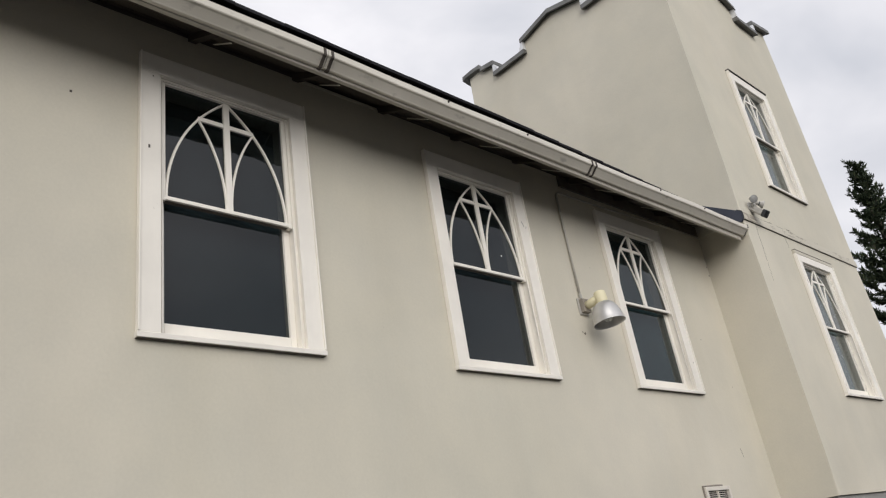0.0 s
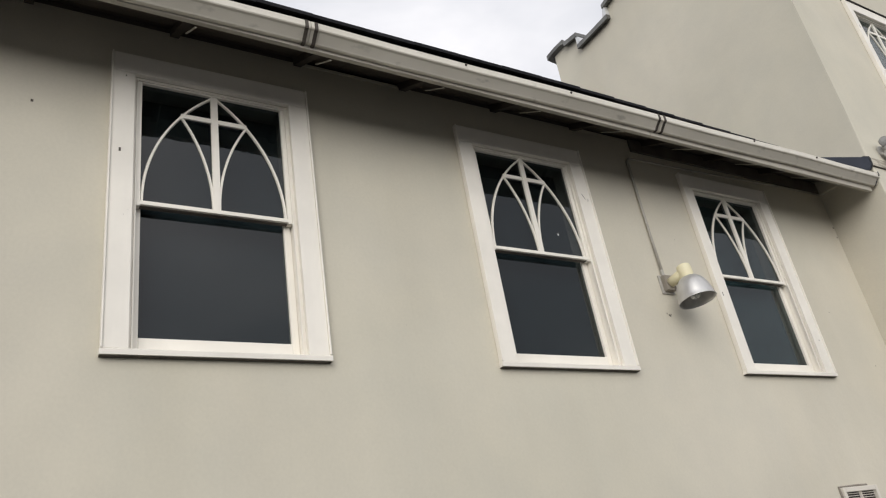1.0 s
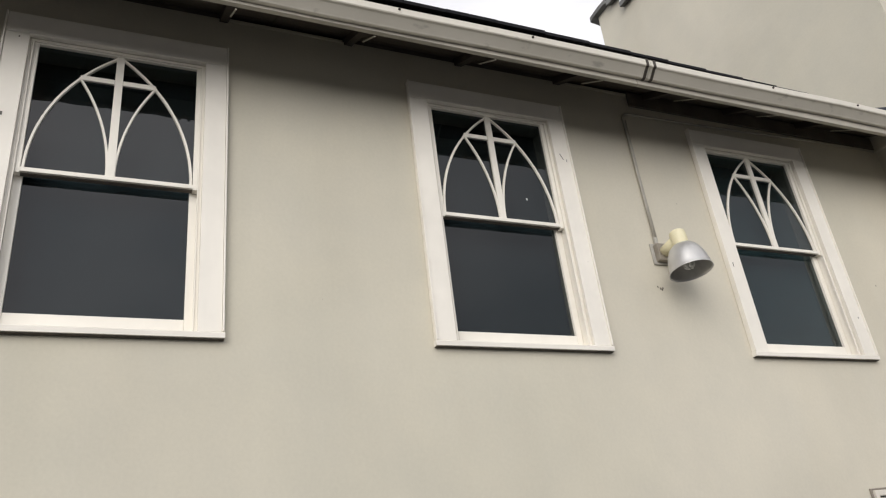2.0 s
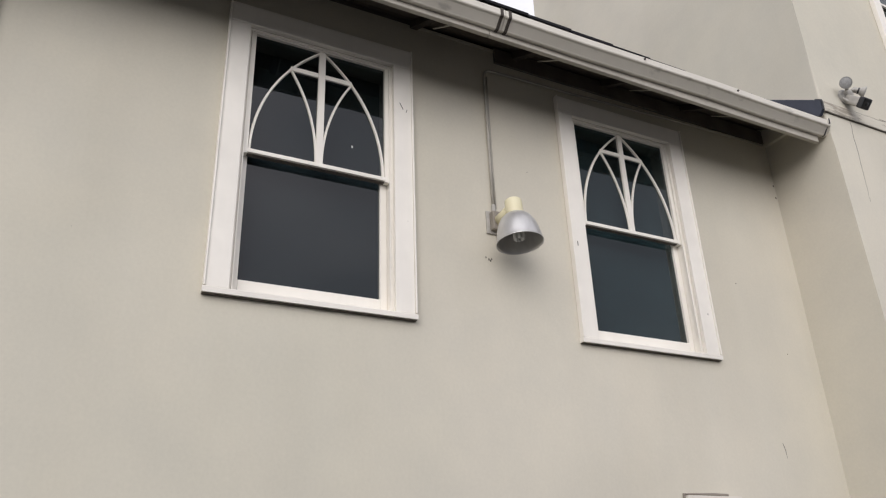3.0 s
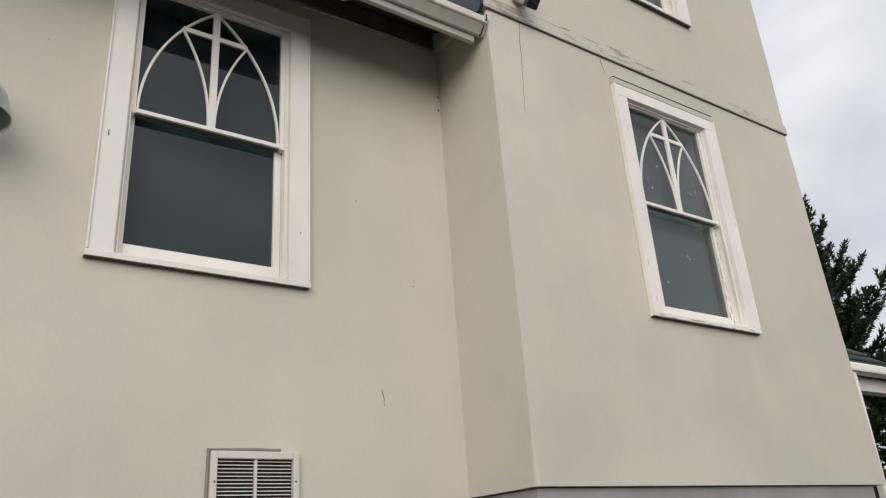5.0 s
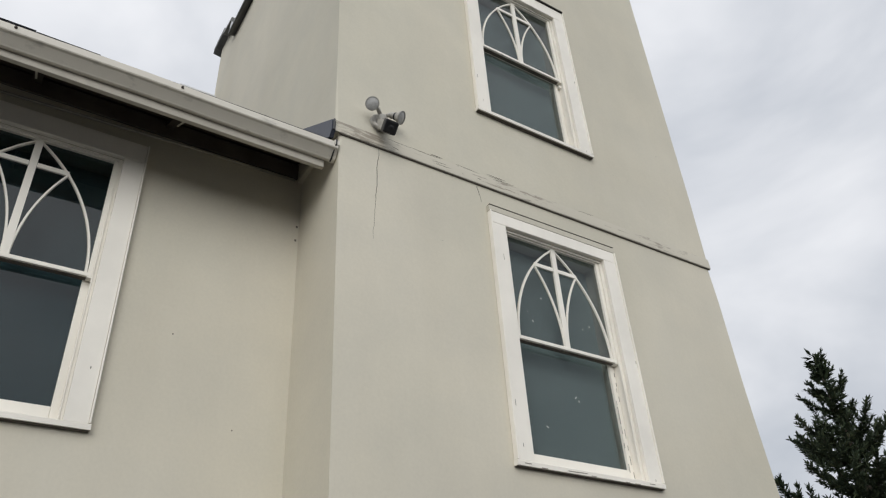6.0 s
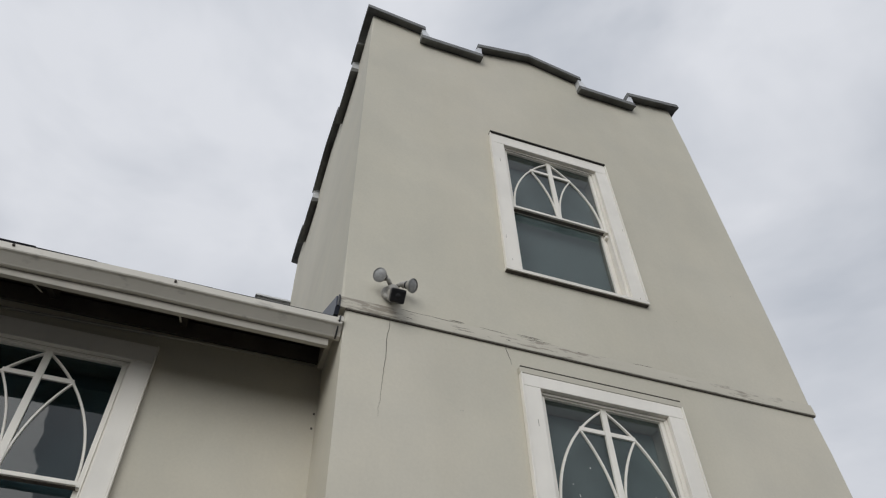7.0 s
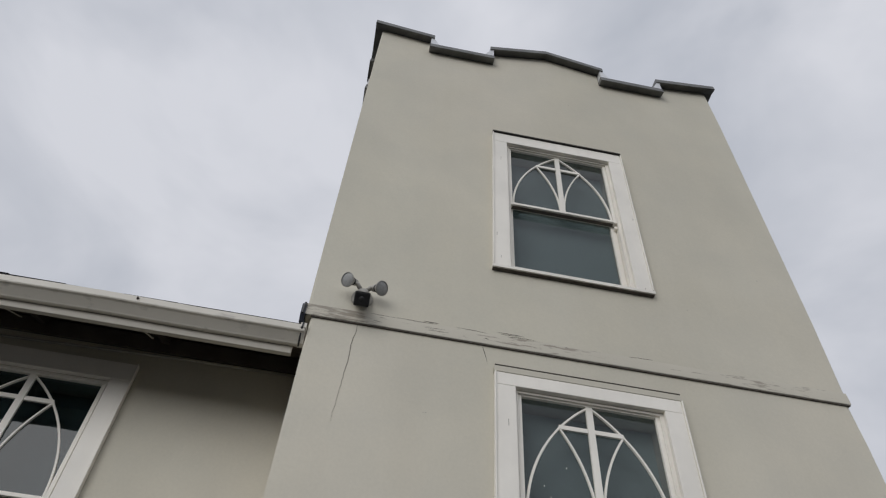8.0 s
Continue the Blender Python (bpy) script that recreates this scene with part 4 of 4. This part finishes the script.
def build_floodlight():
    """Twin flood heads with a sensor body between them."""
    fl = thing("security_light", "weathered twin-head security light with black sensor eye", "security light", (TOWER[1], 8.088, 4.895))
    part("back_plate", rings([(0.0, 0.030), (0.046, 0.029), (0.060, 0.018), (0.063, 0.002)], 28, m=pose(0, 0, 0.0, 0, 90, 0)), GREY_PLASTIC, fl, smooth=True)
    part("hub", rings([(0.036, 0.022), (0.036, 0.052), (0.026, 0.062), (0.0, 0.064)], 20, m=pose(0, 0, 0.006, 0, 90, 0)), GREY_PLASTIC, fl, smooth=True)
    for s, lift in ((-1, 0.036), (1, 0.012)):
        aim = Vector((0.60, s * 0.60, -0.50)).normalized()
        root = Vector((0.045, s * 0.015, 0.030))
        base = Vector((0.064, s * 0.062, 0.032 + lift))
        head = new("flood_head")
        head.parent = fl
        m = Matrix.Translation(base) @ aim.to_track_quat("Z", "Y").to_matrix().to_4x4()
        part("knuckle", pipe([root, root.lerp(base, 0.5) + Vector((0.008, 0, 0.006)), base], 0.013, 10), GREY_PLASTIC, head, smooth=True)
        part("housing", rings([(0.0, -0.022), (0.017, -0.021), (0.021, -0.010), (0.021, 0.022), (0.034, 0.042), (0.043, 0.056), (0.044, 0.064), (0.041, 0.064)], 24, m=m), GREY_PLASTIC, head, smooth=True)
        part("lens", rings([(0.0, 0.066), (0.028, 0.065), (0.042, 0.059)], 24, m=m), LENS, head, "pale ribbed lamp lens", smooth=True)
        part("collar", rings([(0.0225, 0.012), (0.0240, 0.015), (0.0240, 0.021), (0.0225, 0.024)], 20, m=m), BLACK, head, "black rubber collar", smooth=True)
    # the sensor hangs from the hub and looks down and out
    m = pose(0.030, 0.002, -0.034, 0, 44, 0)
    body = box(-0.012, 0.122, -0.036, 0.036, -0.032, 0.034, 0.016)
    body.transform(m)
    part("sensor_body", body, GREY_PLASTIC, fl, "weathered pale sensor body")
    eye = box(0.112, 0.160, -0.044, 0.044, -0.042, 0.040, 0.012)
    eye.transform(m)
    part("sensor_eye", eye, BLACK, fl, "glossy black sensor eye")
    part("sensor_lens", rings([(0.0, 0.004), (0.012, 0.003), (0.017, 0.0)], 20, m=m @ pose(0.1595, 0, -0.004, 0, 90, 0)), BLACK, fl, smooth=True)
    part("sensor_collar", rings([(0.050, 0.0), (0.052, 0.006), (0.048, 0.014), (0.040, 0.016)], 24, m=pose(0.020, 0, -0.040, 0, 62, 0)), GREY_PLASTIC, fl, smooth=True)


def ribbon(name, face_x, pts, label, depth=0.0012):
    """A hairline crack: a thin wandering strip, widest in its middle."""
    bm = bmesh.new()
    n = len(pts)
    left, right = [], []
    for i, (y, z, w) in enumerate(pts):
        left.append((bm.verts.new((face_x + depth, y - w / 2, z)), bm.verts.new((face_x - 0.002, y - w / 2, z))))
        right.append((bm.verts.new((face_x + depth, y + w / 2, z)), bm.verts.new((face_x - 0.002, y + w / 2, z))))
    for i in range(n - 1):
        bm.faces.new((left[i][0], right[i][0], right[i + 1][0], left[i + 1][0]))
        bm.faces.new((left[i][1], left[i][0], left[i + 1][0], left[i + 1][1]))
        bm.faces.new((right[i][0], right[i][1], right[i + 1][1], right[i + 1][0]))
    ob = part(name, bm, CRACK, None, label)
    return tagged(ob, category="crack", kind="structure")


def build_cracks():
    rnd = random.Random(12)

    def wander(y, z0, z1, n, w, lean=0.0):
        pts, d = [], 0.0
        for i in range(n + 1):
            f = i / n
            d += rnd.uniform(-0.0045, 0.0045)
            pts.append((y + d + lean * f, z0 + (z1 - z0) * f, w * (0.35 + 0.65 * math.sin(math.pi * min(1, f * 1.3 + 0.12)) if f < 0.68 else w and 0.35 * (1 - f) / 0.32 + 0.1)))
        return pts
    ribbon("wall_crack", TOWER[1] - INSET, wander(8.09, 4.70, 4.03, 26, 0.0031, -0.030), "dark vertical hairline crack in the tower stucco")
    ribbon("wall_crack", 0.0, wander(7.325, 2.46, 2.37, 4, 0.005, 0.012), "short dark crack in the nave stucco")
    ribbon("wall_crack", TOWER[1] - INSET, wander(8.80, 4.69, 4.57, 6, 0.004, 0.035), "short hairline crack beside the tower window")
    for y, z, w in ((7.812, 4.275, 0.006), (7.816, 4.375, 0.006), (1.37, 4.21, 0.006), (7.55, 3.05, 0.003), (5.60, 3.98, 0.002), (7.20, 3.50, 0.003)):
        spot = part("stucco_chip", box(0.0005, 0.002, y - w, y + w, z - w * 1.2, z + w * 1.2, 0.0005), CRACK, None, "small dark chip in the stucco")
        tagged(spot, category="chip", group="stucco chips", kind="structure")


# ---- entrance hood beyond the tower ----
def build_hood():
    hood = thing("entrance_hood", "small shingled hip roof hood with white gutter over the entrance", "porch roof", (0.30, TOWER[3], 2.77))
    depth, width, rise = 1.38, 2.8, 0.84
    # roof pitches as courses of shingles, east side and the hipped front
    courses = 9
    run = 0.9
    for k in range(courses):
        f0, f1 = k / courses, (k + 1) / courses
        xa, xb = -run * f0, -run * f1
        za, zb = 0.09 + rise * f0, 0.09 + rise * f1
        ya, yb = depth - run * f0, depth - run * f1
        bm = bmesh.new()
        lift = 0.018
        v = [bm.verts.new(p) for p in ((xa + 0.02, 0.0, za), (xa + 0.02, ya + 0.02, za), (xa + 0.02, ya + 0.02, za + lift), (xa + 0.02, 0.0, za + lift),
                                       (xb, 0.0, zb), (xb, yb, zb), (xb, yb, zb + 0.004), (xb, 0.0, zb + 0.004))]
        for f in ((0, 1, 2, 3), (3, 2, 6, 7), (0, 4, 5, 1), (0, 3, 7, 4), (1, 5, 6, 2), (4, 7, 6, 5)):
            bm.faces.new([v[i] for i in f])
        part("shingle_course", bm, HOOD_SHINGLE, hood)
        bm = bmesh.new()
        w0, w1 = -width + run * f0, -width + run * f1
        v = [bm.verts.new(p) for p in ((xa, ya + 0.02, za), (w0, ya + 0.02, za), (w0, ya + 0.02, za + lift), (xa, ya + 0.02, za + lift),
                                       (xb, yb, zb), (w1, yb, zb), (w1, yb, zb + 0.004), (xb, yb, zb + 0.004))]
        for f in ((0, 1, 2, 3), (3, 2, 6, 7), (0, 4, 5, 1), (0, 3, 7, 4), (1, 5, 6, 2), (4, 7, 6, 5)):
            bm.faces.new([v[i] for i in f])
        part("shingle_course", bm, HOOD_SHINGLE, hood)
    part("hood_soffit", box(-width, -0.005, 0.0, depth - 0.005, 0.03, 0.06), SOFFIT, hood)
    part("hood_gutter", box(-0.02, 0.09, 0.0, depth + 0.09, 0.022, 0.095, 0.02), TRIM, hood, "white box gutter")
    part("hood_gutter", box(-width, -0.022, depth - 0.02, depth + 0.09, 0.022, 0.095, 0.02), TRIM, hood, "white box gutter")
    part("beam", box(-0.16, -0.06, 0.47, depth - 0.12, -0.085, 0.028, 0.006), TRIM, hood, "white painted beam")
    part("pilaster", box(0.005, 0.060, 0.405, 0.455, -2.77, 0.020, 0.006), TRIM, hood, "white pilaster")


# ---- trees ----
def build_fir(name, at, height, spread, seed, label):
    rnd = random.Random(seed)
    tree = thing(name, label, "tree", at)
    bm = bmesh.new()
    n = 14
    pts = []
    for i in range(n + 1):
        f = i / n
        pts.append((0.10 * math.sin(5 * f + seed), 0.10 * math.cos(4 * f + seed), height * f))
    rows = []
    for i, p in enumerate(pts):
        r = 0.26 * (1 - i / n) ** 0.9 + 0.012
        rows.append([bm.verts.new((p[0] + r * math.cos(k * math.pi / 4), p[1] + r * math.sin(k * math.pi / 4), p[2])) for k in range(8)])
    for a, b in zip(rows, rows[1:]):
        for k in range(8):
            bm.faces.new((a[k], a[(k + 1) % 8], b[(k + 1) % 8], b[k]))
    part("trunk", bm, BARK, tree)
    verts, faces = [], []
    limb_bm = bmesh.new()

    def needle_spray(p, d, size):
        """A flat tapering twig with uneven sides, as four small leaf faces."""
        d = d.normalized()
        side = d.cross(Vector((rnd.uniform(-0.4, 0.4), rnd.uniform(-0.4, 0.4), 1))).normalized()
        up = side.cross(d)
        for _ in range(2):
            a = rnd.uniform(-0.9, 0.9)
            s = side * math.cos(a) + up * math.sin(a)
            base = len(verts)
            wdt = size * rnd.uniform(0.09, 0.16)
            tip = d * size + Vector((0, 0, rnd.uniform(-0.06, 0.10) * size))
            verts.extend([tuple(p), tuple(p + tip * 0.45 + s * wdt), tuple(p + tip), tuple(p + tip * 0.5 - s * wdt)])
            faces.append((base, base + 1, base + 2, base + 3))
    def brush(line, size):
        """Sprays set all round a twig, pointing along it."""
        for p, q in zip(line, line[1:]):
            d = (q - p).normalized()
            for _ in range(max(4, int((q - p).length / 0.008))):
                turn = Vector((rnd.uniform(-1, 1), rnd.uniform(-1, 1), rnd.uniform(-0.8, 1.0)))
                needle_spray(p.lerp(q, rnd.random()), d * rnd.uniform(0.5, 1.1) + turn * 0.75, size * rnd.uniform(0.6, 1.2))
    stem = [Vector(p) for p in pts]
    for k in range(2, len(stem) - 1):
        for j in range(int(260 * (1.1 - k / n))):
            p = stem[k].lerp(stem[k + 1], rnd.random())
            ang = rnd.uniform(0, 6.283)
            out = Vector((math.cos(ang), math.sin(ang), 0))
            needle_spray(p + out * rnd.uniform(0.1, 0.75) * (1.05 - k / n), out + Vector((0, 0, rnd.uniform(-0.5, 0.8))), rnd.uniform(0.2, 0.42))
    z = height * 0.10
    while z < height * 0.985:
        f = z / height
        reach = spread * (1 - f) ** 0.95 * rnd.uniform(0.70, 1.15) * (1.0 if f < 0.9 else 0.8) + 0.03
        count = rnd.choice((3, 4, 4, 5))
        start = rnd.uniform(0, 6.28)
        for k in range(count):
            if rnd.random() < 0.27:
                continue
            ang = start + 6.283 * k / count + rnd.uniform(-0.35, 0.35)
            length = reach * rnd.uniform(0.45, 1.2)
            out = Vector((math.cos(ang), math.sin(ang), 0))
            zz = z + rnd.uniform(-0.15, 0.15)
            rise = rnd.uniform(-0.10, 0.22) + 0.45 * f * f
            seg = max(4, int(length / 0.28))
            line = []
            for i in range(seg + 1):
                s = i / seg
                droop = -0.24 * length * math.sin(s * 2.4) * (1 - f) + 0.36 * length * s ** 3 * (0.5 + 0.6 * f)
                line.append(Vector((pts[0][0], pts[0][1], zz)) + out * (length * s) + Vector((0, 0, rise * length * s + droop)))
            pipe(line, 0.012 + 0.010 * (1 - f), 4, limb_bm)
            brush(line, 0.16 + 0.16 * (1 - f))
            # side twigs, each bending up at its tip
            twigs = max(3, int(length / 0.24))
            for i in range(twigs):
                s = 0.18 + 0.80 * i / twigs
                j = min(seg - 1, int(s * seg))
                p = line[j].lerp(line[j + 1], s * seg - j)
                d = (line[j + 1] - line[j]).normalized()
                lat = d.cross(Vector((0, 0, 1))).normalized() * (1 if i % 2 else -1)
                tl = (0.22 + 0.34 * length * (1 - s) ** 0.7) * rnd.uniform(0.6, 1.15)
                way = (d * rnd.uniform(0.5, 0.9) + lat * rnd.uniform(0.5, 1.0)).normalized()
                dip = rnd.uniform(0.05, 0.32)
                m = max(2, int(tl / 0.16))
                twig = [p + way * (tl * q / m) + Vector((0, 0, tl * (-dip * math.sin(2.6 * q / m) + 0.34 * (q / m) ** 3))) for q in range(m + 1)]
                brush(twig, 0.13 + 0.13 * (1 - f))
        z += rnd.uniform(0.26, 0.58) * (0.45 + 0.7 * (1 - f))
    for k in range(60):
        h = height * (1 - 0.07 * rnd.random() ** 1.2)
        ang = rnd.uniform(0, 6.28)
        needle_spray(Vector((pts[-1][0], pts[-1][1], h - 0.1)), Vector((0.3 * math.cos(ang), 0.3 * math.sin(ang), 0.9)), rnd.uniform(0.10, 0.20))
    part("limbs", limb_bm, BARK, tree)
    me = bpy.data.meshes.new("crown")
    me.from_pydata(verts, [], faces)
    me.materials.append(NEEDLES)
    crown = new("crown", me)
    crown.parent = tree
    tagged(crown, "dark green needle sprays", kind="stuff")


def build_horizon_belt():
    """Unseen plain dark belt added behind the way to shut off the horizon's light."""
    rnd = random.Random(21)
    bm = bmesh.new()
    line = [(-30 + 2.2 * k, -62 - 4 * math.sin(0.2 * k)) for k in range(32)] + [(40 + 1.2 * math.sin(0.9 * k), -60 + 2.4 * k) for k in range(70)]
    rows = []
    for x, y in line:
        h = 3.8 + rnd.uniform(-0.7, 0.7)
        rows.append([bm.verts.new((x + rnd.uniform(-0.4, 0.4), y, 0.0)), bm.verts.new((x + rnd.uniform(-0.7, 0.4), y, h * 0.5)),
                     bm.verts.new((x + 0.4, y, h * 0.85)), bm.verts.new((x + 1.1, y + 0.3, h)), bm.verts.new((x + 2.4, y, h * 0.6)), bm.verts.new((x + 2.6, y, 0.0))])
    for p, q in zip(rows, rows[1:]):
        for k in range(5):
            bm.faces.new((p[k], p[k + 1], q[k + 1], q[k]))
    bm.faces.new(rows[0])
    bm.faces.new(rows[-1][::-1])
    tagged(part("backdrop", bm, BELT, None, "unseen plain dark green belt added to close the horizon"), category="backdrop", kind="structure")


def build_marks():
    """Small chips, scratches and flecks on casings and panes, parts of their windows."""
    def fleck(win, x, y, z, w, h, material, name, turn=0.0):
        bm = box(-0.0006, 0.0006, -w / 2, w / 2, -h / 2, h / 2)
        bm.transform(pose(x, y, z, turn, 0, 0))
        part(name, bm, material, win)
    w1, w2, w3, w4, w5 = (bpy.data.objects["window_%d" % k] for k in range(1, 6))
    side = OPEN_W / 2 + 0.060
    fleck(w1, 0.0312, -side, 1.06, 0.010, 0.020, CRACK, "paint_chip")
    fleck(w1, 0.0312, -side + 0.02, 1.52, 0.006, 0.008, CRACK, "paint_chip")
    fleck(w2, 0.0312, side - 0.02, 1.27, 0.004, 0.045, CRACK, "scratch", 28)
    fleck(w2, 0.0312, side + 0.012, 1.245, 0.003, 0.020, CRACK, "scratch", -10)
    fleck(w2, -0.0245, 0.185, 0.965, 0.007, 0.014, TUBE, "paint_fleck", 12)
    fleck(w3, 0.0312, -side - 0.01, 0.62, 0.005, 0.03, CRACK, "paint_chip")
    fleck(w3, 0.0312, side, 0.30, 0.004, 0.012, CRACK, "paint_chip")
    rnd = random.Random(31)
    for y, z in ((-0.27, 1.00), (-0.24, 0.94), (0.16, 0.98), (0.22, 1.01), (-0.15, 1.12)):
        fleck(w4, -0.0305, y, z, 0.0022, rnd.uniform(0.008, 0.026), TUBE, "paint_fleck", rnd.uniform(-25, 25))
    for y, z in ((0.05, 0.52), (0.07, 0.50), (-0.20, 0.30)):
        fleck(w4, -0.0745, y, z, 0.0022, rnd.uniform(0.010, 0.022), TUBE, "paint_fleck", rnd.uniform(-50, 50))
    for k in range(14):
        z = 0.10 + 0.66 * k / 14 + rnd.uniform(-0.02, 0.02)
        fleck(w4, -0.0576, OPEN_W / 2 - 0.018 - rnd.choice((0.006, 0.012, 0.034, 0.038)), z, rnd.uniform(0.002, 0.004), rnd.uniform(0.02, 0.07), rnd.choice((CRACK, BLOCKING, BLOCKING)), "worn_paint")
    for k in range(10):
        fleck(w4, 0.0384, -0.48 + 0.1 * k + rnd.uniform(-0.04, 0.04), 0.012 + rnd.uniform(-0.008, 0.012), rnd.uniform(0.02, 0.07), rnd.uniform(0.002, 0.004), BLOCKING, "worn_paint")
    for win in (w4, w5):
        for y, z, h in ((-0.50, 0.35, 0.05), (-0.48, 0.12, 0.03), (0.47, 0.05, 0.02), (-0.46, 1.30, 0.06), (0.50, 0.80, 0.03)):
            fleck(win, 0.0312, y + rnd.uniform(-0.01, 0.01), z, 0.0022, h * 0.7, BLOCKING, "paint_chip", rnd.uniform(-4, 4))


build_ground()
build_horizon_belt()
build_nave()
build_tower()
build_roof()
build_gutter()
for i, (yc, shade) in enumerate(zip(NAVE_WINDOWS, (DARK_BLIND, DARK_BLIND, TEAL_BLIND))):
    build_window("window_%d" % (i + 1), NAVE_FACE, yc, 2.93, "white wooden sash window with arch and cross glazing bars", seed=i + 1, blind=shade)
build_window("window_4", TOWER[1] - INSET, TOWER_WINDOWS[0][0], TOWER_WINDOWS[0][1], "white tower sash window with a cracked board above its head", drip=True, seed=4, back=0.006)
build_window("window_5", TOWER[1], TOWER_WINDOWS[1][0], TOWER_WINDOWS[1][1], "upper tower sash window with a black gap above its head", thin_head=True, seed=5, back=0.006)
build_marks()
build_lamp()
build_vent()
build_floodlight()
build_cracks()
build_hood()
build_fir("fir_tree", (-8.60, 29.1, 0.0), 12.1, 5.3, 5, "tall dark green fir tree with uneven upturned limbs")
build_fir("fir_tree", (-3.2, 29.6, 0.0), 13.8, 4.4, 9, "tall dense dark fir tree standing beyond the tower")
